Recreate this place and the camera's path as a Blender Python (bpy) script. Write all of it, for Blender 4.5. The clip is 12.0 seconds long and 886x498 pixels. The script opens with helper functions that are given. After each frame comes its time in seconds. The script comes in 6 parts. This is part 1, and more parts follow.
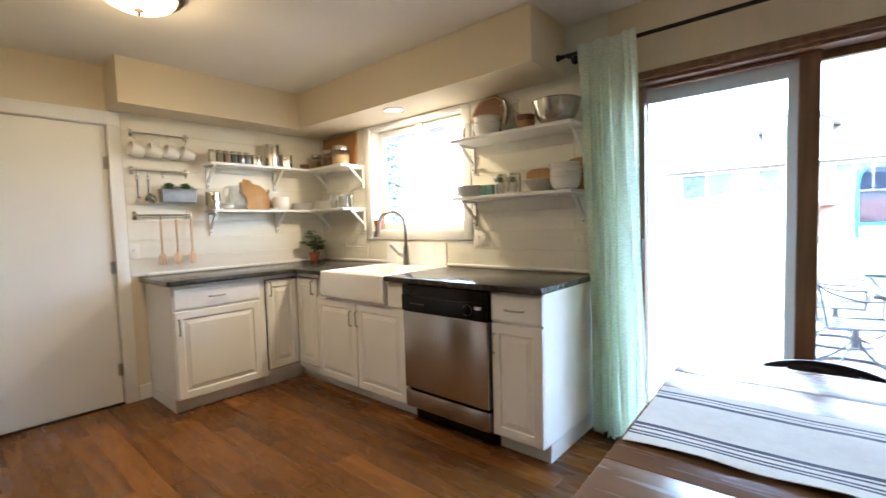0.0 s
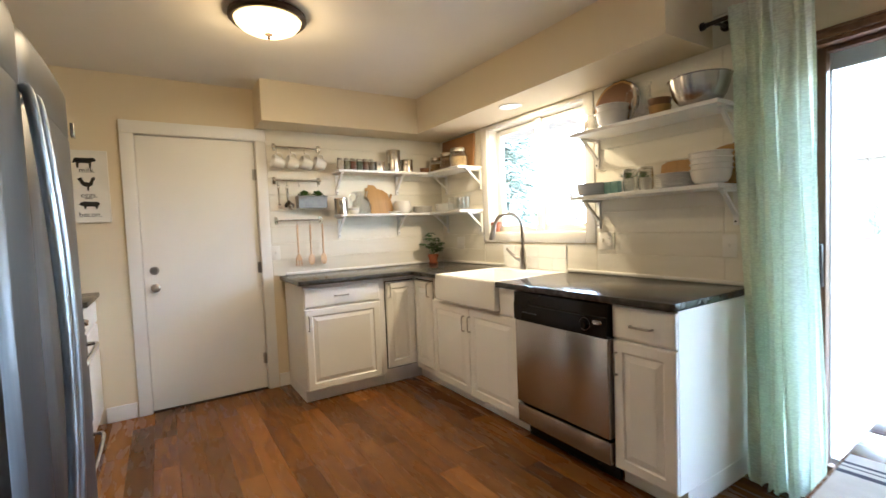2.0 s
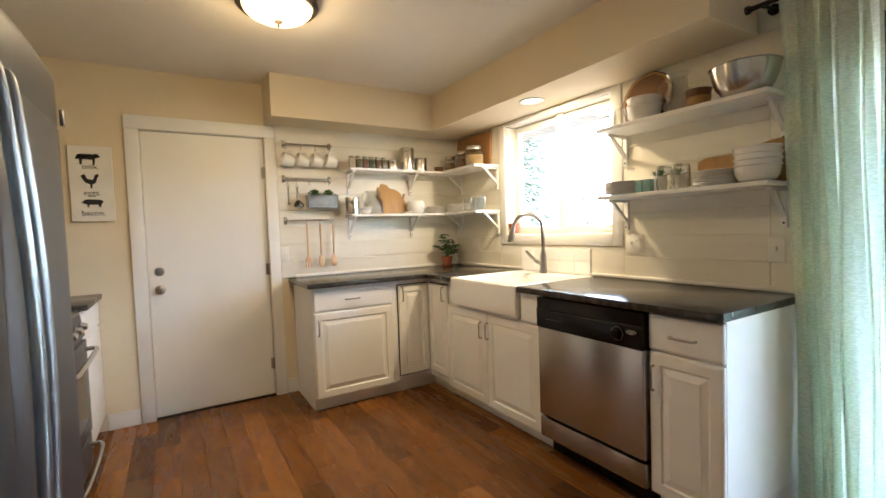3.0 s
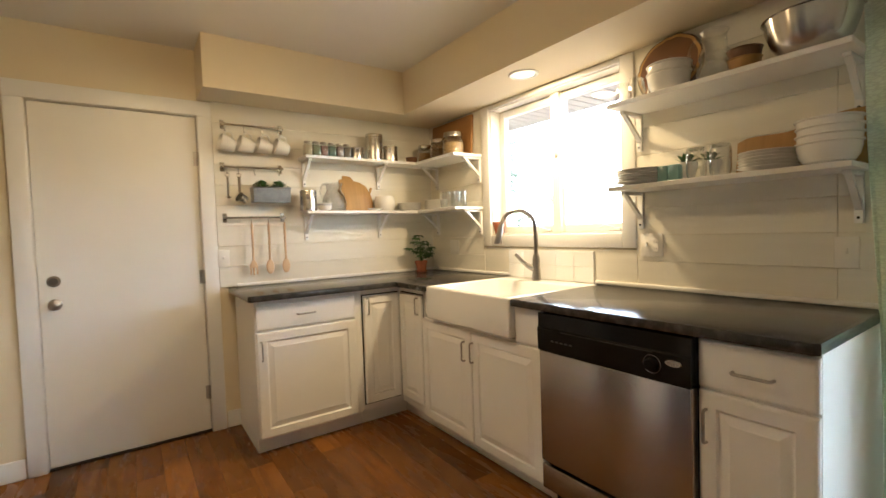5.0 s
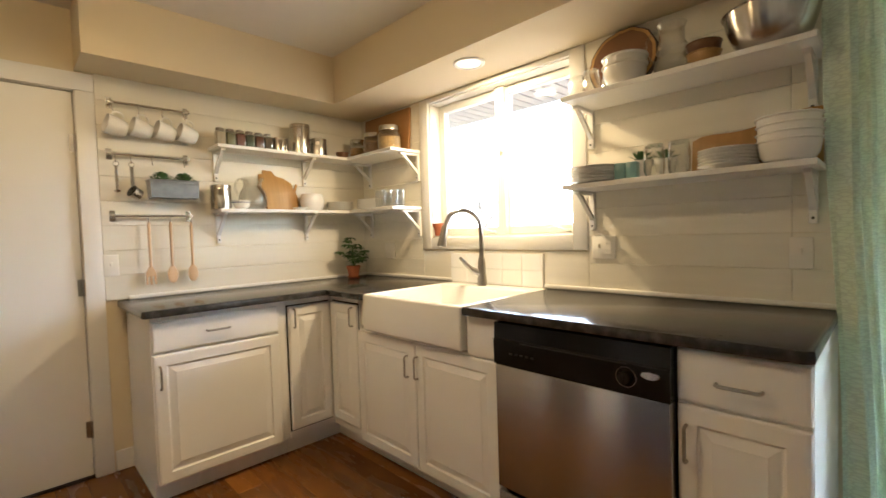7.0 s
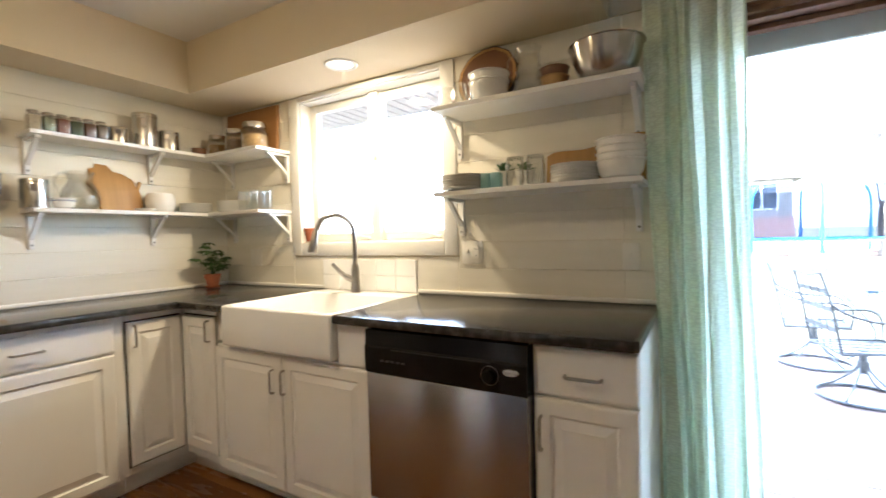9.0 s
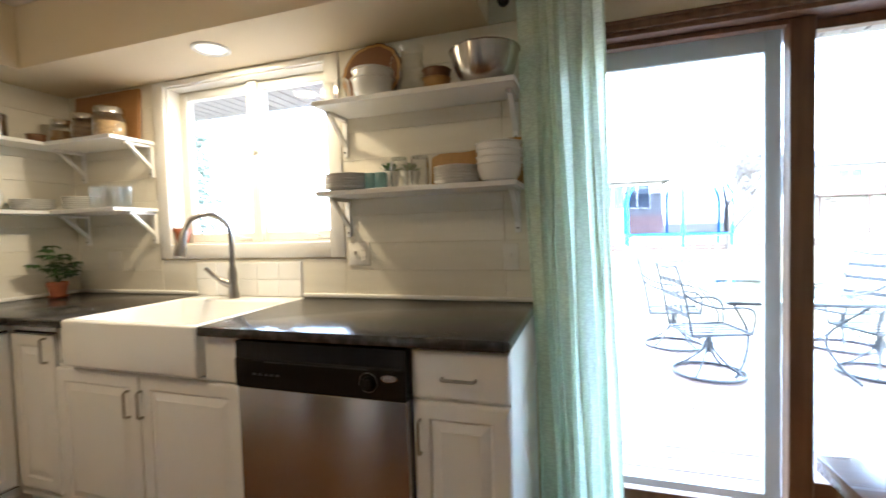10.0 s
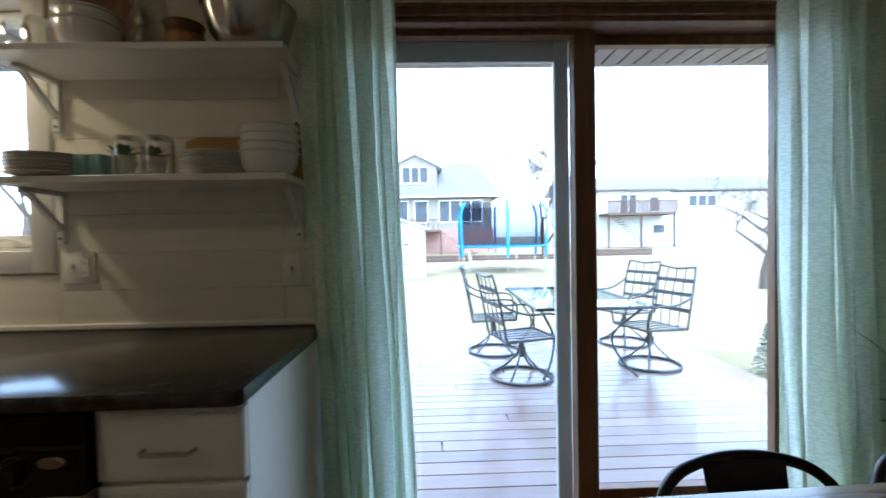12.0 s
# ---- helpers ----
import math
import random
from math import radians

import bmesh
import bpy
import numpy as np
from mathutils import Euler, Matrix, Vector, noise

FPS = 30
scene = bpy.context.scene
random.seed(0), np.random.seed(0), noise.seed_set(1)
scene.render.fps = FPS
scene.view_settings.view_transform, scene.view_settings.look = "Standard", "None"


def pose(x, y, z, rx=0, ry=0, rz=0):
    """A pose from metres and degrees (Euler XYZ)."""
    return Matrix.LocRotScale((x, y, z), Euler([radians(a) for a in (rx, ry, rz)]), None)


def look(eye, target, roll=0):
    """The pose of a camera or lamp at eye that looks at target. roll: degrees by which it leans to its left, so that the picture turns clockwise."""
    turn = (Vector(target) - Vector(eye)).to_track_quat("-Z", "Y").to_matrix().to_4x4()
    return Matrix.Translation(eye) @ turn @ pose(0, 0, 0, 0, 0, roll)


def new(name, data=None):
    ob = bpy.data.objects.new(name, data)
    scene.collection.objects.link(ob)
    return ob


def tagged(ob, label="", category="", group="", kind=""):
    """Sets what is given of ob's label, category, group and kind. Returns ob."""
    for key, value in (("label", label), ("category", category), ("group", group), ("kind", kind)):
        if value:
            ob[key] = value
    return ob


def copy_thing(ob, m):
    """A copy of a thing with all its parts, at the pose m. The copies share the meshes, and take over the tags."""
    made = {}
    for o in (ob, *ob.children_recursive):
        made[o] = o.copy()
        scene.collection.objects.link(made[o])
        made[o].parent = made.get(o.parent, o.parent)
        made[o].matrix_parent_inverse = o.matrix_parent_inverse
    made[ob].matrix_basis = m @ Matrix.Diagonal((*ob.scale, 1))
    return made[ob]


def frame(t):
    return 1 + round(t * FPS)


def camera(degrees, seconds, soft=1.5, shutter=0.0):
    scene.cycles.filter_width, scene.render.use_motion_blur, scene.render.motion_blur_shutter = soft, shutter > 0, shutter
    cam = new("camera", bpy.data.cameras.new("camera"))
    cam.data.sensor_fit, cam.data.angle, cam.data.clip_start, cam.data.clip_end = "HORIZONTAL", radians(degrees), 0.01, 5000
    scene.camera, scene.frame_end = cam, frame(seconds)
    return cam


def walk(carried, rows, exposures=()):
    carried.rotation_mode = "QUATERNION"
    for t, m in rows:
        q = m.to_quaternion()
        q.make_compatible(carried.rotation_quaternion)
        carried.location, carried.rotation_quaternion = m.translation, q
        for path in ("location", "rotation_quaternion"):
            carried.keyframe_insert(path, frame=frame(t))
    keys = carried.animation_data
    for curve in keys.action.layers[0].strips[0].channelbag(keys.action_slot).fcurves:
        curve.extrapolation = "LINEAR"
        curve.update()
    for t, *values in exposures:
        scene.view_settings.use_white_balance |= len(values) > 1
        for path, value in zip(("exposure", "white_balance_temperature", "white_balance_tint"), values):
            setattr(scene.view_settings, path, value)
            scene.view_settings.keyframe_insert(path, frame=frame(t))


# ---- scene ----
cam = camera(89.8, 12.0, 1.5, 0.6)
PATH = [
    (0, (0.714, 0.463, 1.276), (-0.597, 1.97, 1.158), -1.7),
    (0.5, (0.71, 0.513, 1.272), (-0.724, 1.903, 1.16), -1.9),
    (1, (0.704, 0.552, 1.277), (-0.833, 1.827, 1.17), -2.1),
    (1.5, (0.702, 0.594, 1.288), (-0.921, 1.758, 1.183), -2.3),
    (2, (0.676, 0.649, 1.294), (-1.012, 1.716, 1.194), -2.3),
    (2.5, (0.615, 0.671, 1.275), (-1.101, 1.696, 1.192), -2.1),
    (3, (0.51, 0.692, 1.287), (-1.2, 1.726, 1.198), -2.0),
    (5, (0.025, 0.962, 1.262), (-1.614, 2.106, 1.183), -1.9),
    (5.5, (-0.087, 1.001, 1.266), (-1.683, 2.203, 1.182), -2.0),
    (6, (-0.18, 1.005, 1.26), (-1.713, 2.288, 1.18), -1.9),
    (6.5, (-0.227, 1.025, 1.253), (-1.704, 2.371, 1.179), -1.8),
    (8.5, (-0.216, 1.08, 1.24), (-1.377, 2.707, 1.179), -1.7),
    (9, (-0.209, 1.083, 1.244), (-1.211, 2.813, 1.186), -1.5),
    (9.5, (-0.171, 1.104, 1.255), (-0.993, 2.926, 1.187), -1.6),
    (10, (-0.136, 1.154, 1.262), (-0.759, 3.053, 1.177), -1.7),
    (10.5, (-0.069, 1.211, 1.263), (-0.518, 3.158, 1.17), -1.6),
    (11, (-0.01, 1.324, 1.271), (-0.308, 3.299, 1.172), -1.4),
    (11.5, (0.044, 1.409, 1.271), (-0.104, 3.402, 1.182), -1.3),
    (12, (0.038, 1.495, 1.242), (0.094, 3.494, 1.189), -1.1),
]
EXPOSURES = [(0.0, 5.3, 5200, 6), (2.0, 5.3, 5350, 6), (5.0, 5.1, 6000, 6), (6.3, 5.1, 6000, 6), (9.4, 5.2, 5250, 6), (10.5, 4.6, 5150, 5), (11.0, 4.0, 5000, 4), (12.0, 3.4, 5050, 3)]
walk(cam, [(t, look(eye, target, roll)) for t, eye, target, roll in PATH], EXPOSURES)
SKY, SUN, DOME_W, DOWN_W, CAN_W = 0.15, 0.33, 0.27, 0.30, 0.78

# ---- light ----
world = bpy.data.worlds.new("overcast_sky")
scene.world = world
world.use_nodes = True
wn = world.node_tree
sky = wn.nodes.new("ShaderNodeTexSky")
sky.sky_type, sky.sun_disc = "NISHITA", False
sky.sun_elevation, sky.sun_rotation = radians(42), radians(160)
sky.air_density, sky.dust_density, sky.ozone_density = 1.0, 1.2, 1.0
pale = wn.nodes.new("ShaderNodeHueSaturation")
pale.inputs["Saturation"].default_value = 0.55
wn.links.new(sky.outputs[0], pale.inputs["Color"])
wn.links.new(pale.outputs[0], wn.nodes["Background"].inputs[0])
wn.nodes["Background"].inputs[1].default_value = SKY

sun = new("sun", bpy.data.lights.new("sun", "SUN"))
sun.data.energy, sun.data.angle, sun.data.color = SUN, radians(40), (1.0, 0.97, 0.93)
sun.matrix_world = look((0, 0, 0), (0.35, -0.75, -0.9))

lamp = new("dome_bulb_light", bpy.data.lights.new("dome_bulb_light", "POINT"))
lamp.data.energy, lamp.data.shadow_soft_size, lamp.data.color = DOME_W, 0.10, (1.0, 0.66, 0.31)
lamp.location = (-1.85, 1.20, 2.265)
down = new("dome_bowl_light", bpy.data.lights.new("dome_bowl_light", "AREA"))
down.data.shape, down.data.size, down.data.energy, down.data.color = "DISK", 0.26, DOWN_W, (1.0, 0.70, 0.39)
down.matrix_world = pose(-1.85, 1.20, 2.32)
can = new("recessed_bulb_light", bpy.data.lights.new("recessed_bulb_light", "AREA"))
can.data.shape, can.data.size, can.data.energy, can.data.color = "DISK", 0.13, CAN_W, (1.0, 0.72, 0.40)
can.matrix_world = pose(-1.825, 2.861, 2.145)


# ---- mesh helpers ----
def link(name, bm, mat, parent=None, smooth=True):
    me = bpy.data.meshes.new(name)
    bm.normal_update()
    bm.to_mesh(me)
    bm.free()
    if mat:
        me.materials.append(mat)
    if smooth:
        for p in me.polygons:
            p.use_smooth = True
        me.set_sharp_from_angle(angle=radians(38))
    ob = new(name, me)
    if parent:
        ob.parent = parent
    return ob


def part(name, bm, mat, parent, label=""):
    """One mesh object under a thing or a part, in its coordinates."""
    return tagged(link(name, bm, mat, parent), label)


def thing(name, m, label, category, group=""):
    ob = new(name)
    ob.empty_display_size = 0.05
    ob.matrix_world = m if isinstance(m, Matrix) else pose(*m)
    return tagged(ob, label, category, group)


def structure(name, bm, mat, label, category="", smooth=False):
    return tagged(link(name, bm, mat, None, smooth), label, category or name.split("_")[0], "", "structure")


def box(bm, a, b, bevel=0.0, seg=1):
    r = bmesh.ops.create_cube(bm, size=1, matrix=Matrix.LocRotScale(
        [(p + q) / 2 for p, q in zip(a, b)], None, [abs(q - p) for p, q in zip(a, b)]))
    if bevel:
        es = {e for v in r["verts"] for e in v.link_edges}
        bmesh.ops.bevel(bm, geom=list(es), offset=bevel, segments=seg, affect="EDGES", profile=0.5)
    return bm


def B(a, b, bevel=0.0, seg=1):
    return box(bmesh.new(), a, b, bevel, seg)


def cyl(bm, p0, p1, r0, r1=None, seg=20, caps=True):
    p0, p1 = Vector(p0), Vector(p1)
    d = p1 - p0
    m = Matrix.Translation((p0 + p1) / 2) @ d.to_track_quat("Z", "Y").to_matrix().to_4x4()
    bmesh.ops.create_cone(bm, cap_ends=caps, segments=seg, radius1=r0, radius2=r0 if r1 is None else r1, depth=d.length, matrix=m)
    return bm


def lathe(bm, prof, seg=28, at=(0, 0, 0), m=None):
    """A turned shape from (radius, height) pairs; a closed run gives a wall with thickness."""
    rings = []
    m = m or Matrix.Identity(4)
    for r, z in prof:
        if r < 1e-5:
            rings.append([bm.verts.new(m @ Vector((at[0], at[1], at[2] + z)))])
        else:
            rings.append([bm.verts.new(m @ Vector((at[0] + r * math.cos(2 * math.pi * k / seg),
                                                    at[1] + r * math.sin(2 * math.pi * k / seg), at[2] + z))) for k in range(seg)])
    for a, b in zip(rings, rings[1:]):
        for k in range(seg):
            n = (k + 1) % seg
            if len(a) == 1 and len(b) > 1:
                bm.faces.new((a[0], b[k], b[n]))
            elif len(b) == 1 and len(a) > 1:
                bm.faces.new((a[k], a[n], b[0]))
            elif len(a) > 1:
                bm.faces.new((a[k], a[n], b[n], b[k]))
    bmesh.ops.recalc_face_normals(bm, faces=bm.faces)
    return bm


def tube(bm, pts, r, seg=8, closed=False):
    """A round bar along points; r may be one radius or one for each point."""
    pts = [Vector(p) for p in pts]
    n = len(pts)
    rs = r if isinstance(r, (list, tuple)) else [r] * n
    rings, up = [], None
    for i, p in enumerate(pts):
        a = pts[(i - 1) % n] if closed or i else p
        b = pts[(i + 1) % n] if closed or i < n - 1 else p
        d = (b - a).normalized()
        if up is None:
            up = d.orthogonal().normalized()
        up = (up - d * up.dot(d)).normalized()
        side = d.cross(up)
        rings.append([bm.verts.new(p + (up * math.cos(2 * math.pi * k / seg) + side * math.sin(2 * math.pi * k / seg)) * rs[i]) for k in range(seg)])
    for i in range(n if closed else n - 1):
        a, b = rings[i], rings[(i + 1) % n]
        off = 0
        if closed and i == n - 1:
            off = min(range(seg), key=lambda o: (a[0].co - b[o].co).length)
        for k in range(seg):
            bm.faces.new((a[k], a[(k + 1) % seg], b[(k + 1 + off) % seg], b[(k + off) % seg]))
    if not closed:
        bm.faces.new(rings[0])
        bm.faces.new(rings[-1][::-1])
    bmesh.ops.recalc_face_normals(bm, faces=bm.faces)
    return bm


def smooth_path(pts, n=6):
    """A Catmull-Rom line through points."""
    P = [Vector(p) for p in pts]
    P = [2 * P[0] - P[1]] + P + [2 * P[-1] - P[-2]]
    out = []
    for i in range(1, len(P) - 2):
        a, b, c, d = P[i - 1:i + 3]
        for k in range(n):
            t = k / n
            out.append(0.5 * (2 * b + (c - a) * t + (2 * a - 5 * b + 4 * c - d) * t * t + (3 * b - a - 3 * c + d) * t ** 3))
    return out + [P[-2]]


def prism(bm, outline, axis, lo, hi, bevel=0.0):
    """A flat outline of 2D points, given thickness along an axis."""
    def put(u, v, w):
        return {"x": (w, u, v), "y": (u, w, v), "z": (u, v, w)}[axis]
    f0 = [bm.verts.new(put(u, v, lo)) for u, v in outline]
    f1 = [bm.verts.new(put(u, v, hi)) for u, v in outline]
    faces = [bm.faces.new(f0), bm.faces.new(f1)]
    for i in range(len(outline)):
        j = (i + 1) % len(outline)
        faces.append(bm.faces.new((f0[i], f0[j], f1[j], f1[i])))
    bmesh.ops.recalc_face_normals(bm, faces=faces)
    if bevel:
        rim = [e for f in faces[:2] for e in f.edges]
        bmesh.ops.bevel(bm, geom=list(set(rim)), offset=bevel, segments=2, affect="EDGES", profile=0.5)
    return bm


# ---- materials ----
def mat(name, col, rough=0.5, metal=0.0, col2=None, scale=6.0, stretch=(1, 1, 1), bump=0.0, bscale=60.0, rvar=0.0, rand=0.0,
        spec=0.5, detail=4.0, coat=0.0, sharp=(0.35, 0.65)):
    m = bpy.data.materials.new(name)
    m.use_nodes = True
    nt = m.node_tree
    N, L = nt.nodes, nt.links
    bsdf = N["Principled BSDF"]
    bsdf.inputs["Roughness"].default_value = rough
    bsdf.inputs["Metallic"].default_value = metal
    bsdf.inputs["Specular IOR Level"].default_value = spec
    bsdf.inputs["Coat Weight"].default_value = coat
    tc = N.new("ShaderNodeTexCoord")
    mp = N.new("ShaderNodeMapping")
    mp.inputs["Scale"].default_value = stretch
    L.new(tc.outputs["Object"], mp.inputs["Vector"])
    vec = mp.outputs[0]
    if rand:
        oi = N.new("ShaderNodeObjectInfo")
        add = N.new("ShaderNodeVectorMath")
        add.operation = "MULTIPLY_ADD"
        L.new(oi.outputs["Random"], add.inputs[0])
        add.inputs[1].default_value = (31.0, 17.0, 23.0)
        L.new(vec, add.inputs[2])
        vec = add.outputs[0]
    no = N.new("ShaderNodeTexNoise")
    no.inputs["Scale"].default_value, no.inputs["Detail"].default_value = scale, detail
    L.new(vec, no.inputs["Vector"])
    ramp = N.new("ShaderNodeValToRGB")
    c2 = col2 or tuple(min(1, c * 0.93) for c in col)
    ramp.color_ramp.elements[0].position, ramp.color_ramp.elements[1].position = sharp
    ramp.color_ramp.elements[0].color, ramp.color_ramp.elements[1].color = (*col, 1), (*c2, 1)
    L.new(no.outputs["Fac"], ramp.inputs["Fac"])
    out = ramp.outputs["Color"]
    if rand:
        hsv = N.new("ShaderNodeHueSaturation")
        mr = N.new("ShaderNodeMapRange")
        L.new(oi.outputs["Random"], mr.inputs["Value"])
        mr.inputs["To Min"].default_value, mr.inputs["To Max"].default_value = 1 - rand, 1 + rand
        L.new(mr.outputs[0], hsv.inputs["Value"])
        L.new(out, hsv.inputs["Color"])
        out = hsv.outputs[0]
    L.new(out, bsdf.inputs["Base Color"])
    fine = N.new("ShaderNodeTexNoise")
    fine.inputs["Scale"].default_value, fine.inputs["Detail"].default_value = bscale, 3
    L.new(vec, fine.inputs["Vector"])
    if bump:
        bp = N.new("ShaderNodeBump")
        bp.inputs["Strength"].default_value, bp.inputs["Distance"].default_value = bump, 0.004
        L.new(fine.outputs["Fac"], bp.inputs["Height"])
        L.new(bp.outputs[0], bsdf.inputs["Normal"])
    if rvar:
        mr2 = N.new("ShaderNodeMapRange")
        L.new(no.outputs["Fac"], mr2.inputs["Value"])
        mr2.inputs["To Min"].default_value, mr2.inputs["To Max"].default_value = max(0.02, rough - rvar), rough + rvar
        L.new(mr2.outputs[0], bsdf.inputs["Roughness"])
    return m


def glass(name, col=(1, 1, 1), rough=0.0, ior=1.45):
    m = bpy.data.materials.new(name)
    m.use_nodes = True
    b = m.node_tree.nodes["Principled BSDF"]
    b.inputs["Base Color"].default_value = (*col, 1)
    b.inputs["Transmission Weight"].default_value = 1.0
    b.inputs["Roughness"].default_value = rough
    b.inputs["IOR"].default_value = ior
    return m


def pane_glass(name, tint, rim=0.5, base=0.025, power=4.0):
    """Thin window glass: clear, with a little gloss at a slant."""
    m = bpy.data.materials.new(name)
    m.use_nodes = True
    N, L = m.node_tree.nodes, m.node_tree.links
    N.remove(N["Principled BSDF"])
    tr, gl, mx, lw, pw = (N.new(k) for k in ("ShaderNodeBsdfTransparent", "ShaderNodeBsdfGlossy", "ShaderNodeMixShader", "ShaderNodeLayerWeight", "ShaderNodeMath"))
    lw.inputs["Blend"].default_value = 0.5
    pw.operation = "MULTIPLY_ADD"
    cube = N.new("ShaderNodeMath")
    cube.operation, cube.inputs[1].default_value = "POWER", power
    L.new(lw.outputs["Facing"], cube.inputs[0])
    L.new(cube.outputs[0], pw.inputs[0])
    pw.inputs[1].default_value, pw.inputs[2].default_value = rim, base
    tr.inputs[0].default_value = (*tint, 1)
    gl.inputs["Roughness"].default_value = 0.01
    L.new(pw.outputs[0], mx.inputs[0])
    L.new(tr.outputs[0], mx.inputs[1])
    L.new(gl.outputs[0], mx.inputs[2])
    L.new(mx.outputs[0], N["Material Output"].inputs[0])
    return m


def glow(name, col, strength):
    m = bpy.data.materials.new(name)
    m.use_nodes = True
    b = m.node_tree.nodes["Principled BSDF"]
    b.inputs["Base Color"].default_value = (0.9, 0.85, 0.75, 1)
    b.inputs["Emission Color"].default_value = (*col, 1)
    b.inputs["Emission Strength"].default_value = strength
    return m


def cloth(name, col, col2, through_col):
    """A thin woven fabric that lets some light through, with crinkled threads; shade in the creases is painted as
    darker lines.
    """
    m = mat(name, col, 0.9, col2=col2, scale=9, stretch=(1, 1, 2.2), bump=0.6, bscale=130, spec=0.1, detail=6, sharp=(0.42, 0.6))
    N, L = m.node_tree.nodes, m.node_tree.links
    t = N.new("ShaderNodeBsdfTranslucent")
    t.inputs[0].default_value = (*through_col, 1)
    mx = N.new("ShaderNodeMixShader")
    mx.inputs[0].default_value = 0.58
    tc = next(n for n in N if n.bl_idname == "ShaderNodeTexCoord")
    warp = N.new("ShaderNodeMapping")
    warp.inputs["Scale"].default_value = (0.55, 0.55, 2.0)
    L.new(tc.outputs["Object"], warp.inputs["Vector"])
    vo = N.new("ShaderNodeTexVoronoi")
    vo.feature, vo.inputs["Scale"].default_value = "DISTANCE_TO_EDGE", 46.0
    L.new(warp.outputs[0], vo.inputs["Vector"])
    # crease shade: both colours are darkened along the cell edges
    cr = N.new("ShaderNodeMapRange")
    cr.inputs["From Max"].default_value, cr.inputs["To Min"].default_value = 0.16, 0.85
    L.new(vo.outputs["Distance"], cr.inputs["Value"])
    bsdf = N["Principled BSDF"]
    for sock, src in ((bsdf.inputs["Base Color"], bsdf.inputs["Base Color"].links[0].from_socket), (t.inputs[0], None)):
        mul = N.new("ShaderNodeMix")
        mul.data_type, mul.blend_type = "RGBA", "MULTIPLY"
        mul.inputs["Factor"].default_value = 1.0
        if src:
            L.new(src, mul.inputs["A"])
        else:
            mul.inputs["A"].default_value = (*through_col, 1)
        L.new(cr.outputs[0], mul.inputs["B"])
        L.new(mul.outputs["Result"], sock)
    L.new(N["Principled BSDF"].outputs[0], mx.inputs[1])
    L.new(t.outputs[0], mx.inputs[2])
    L.new(mx.outputs[0], N["Material Output"].inputs[0])
    return m


def wood(name, dark, mid, light, rough=0.4, along=(0.6, 9, 9), rand=0.25, bump=0.25, scale=3.0, coat=0.0):
    """Plank wood: each piece takes a tone of its own, with grain drawn out along it."""
    m = mat(name, mid, rough, col2=dark, scale=scale, stretch=along, bump=bump, bscale=26, rand=rand, detail=7, rvar=0.08, sharp=(0.3, 0.75), coat=coat)
    N, L = m.node_tree.nodes, m.node_tree.links
    oi = next(n for n in N if n.bl_idname == "ShaderNodeObjectInfo")
    hsv = next(n for n in N if n.bl_idname == "ShaderNodeHueSaturation")
    src = hsv.inputs["Color"].links[0].from_socket
    mx = N.new("ShaderNodeMix")
    mx.data_type = "RGBA"
    wh = N.new("ShaderNodeTexWhiteNoise")
    wh.noise_dimensions = "1D"
    L.new(oi.outputs["Random"], wh.inputs["W"])
    L.new(wh.outputs["Value"], mx.inputs["Factor"])
    L.new(src, mx.inputs["A"])
    mul = N.new("ShaderNodeMix")
    mul.data_type, mul.inputs["Factor"].default_value = "RGBA", 0.62
    L.new(src, mul.inputs["A"])
    mul.inputs["B"].default_value = (*light, 1)
    L.new(mul.outputs["Result"], mx.inputs["B"])
    L.new(mx.outputs["Result"], hsv.inputs["Color"])
    return m


CREAM = mat("cream_wall_paint", (0.72, 0.62, 0.44), 0.75, col2=(0.70, 0.60, 0.42), scale=1.5, bump=0.12, bscale=180)
CEIL = mat("ceiling_paint", (0.74, 0.70, 0.62), 0.9, col2=(0.71, 0.67, 0.60), scale=2, bump=0.25, bscale=140)
SHIP = mat("white_shiplap_paint", (0.76, 0.72, 0.615), 0.38, col2=(0.72, 0.68, 0.575), scale=3, stretch=(0.4, 0.4, 6), bump=0.12, bscale=40, rand=0.02)
TRIM = mat("white_trim_paint", (0.80, 0.78, 0.73), 0.38, col2=(0.77, 0.75, 0.70), scale=3, bump=0.06, bscale=50)
DOORP = mat("door_paint", (0.80, 0.77, 0.70), 0.42, col2=(0.77, 0.74, 0.67), scale=2, bump=0.06, bscale=60)
CAB = mat("cabinet_paint", (0.86, 0.845, 0.80), 0.3, col2=(0.83, 0.815, 0.77), scale=2.5, bump=0.04, bscale=40)
SHELF = mat("shelf_paint", (0.80, 0.79, 0.77), 0.42, col2=(0.76, 0.75, 0.73), scale=5, bump=0.08, bscale=50)
BLACKGAP = mat("shadow_gap", (0.02, 0.018, 0.015), 0.9)
FLOORW = wood("walnut_floor", (0.070, 0.024, 0.0050), (0.165, 0.064, 0.0120), (0.27, 0.112, 0.022), 0.27, (0.9, 5, 5), 0.36, 0.05, 3.2)
FLOORW.node_tree.nodes["Principled BSDF"].inputs["Specular IOR Level"].default_value = 0.34
STONE = mat("dark_granite", (0.030, 0.027, 0.024), 0.17, col2=(0.076, 0.067, 0.057), scale=22, bump=0.05, bscale=48, rvar=0.05, detail=9, sharp=(0.45, 0.72))
PORC = mat("white_porcelain", (0.86, 0.85, 0.82), 0.12, col2=(0.84, 0.83, 0.80), scale=2)
STEEL = mat("brushed_steel", (0.47, 0.43, 0.39), 0.25, 1.0, col2=(0.42, 0.385, 0.345), scale=3, stretch=(1, 1, 80))
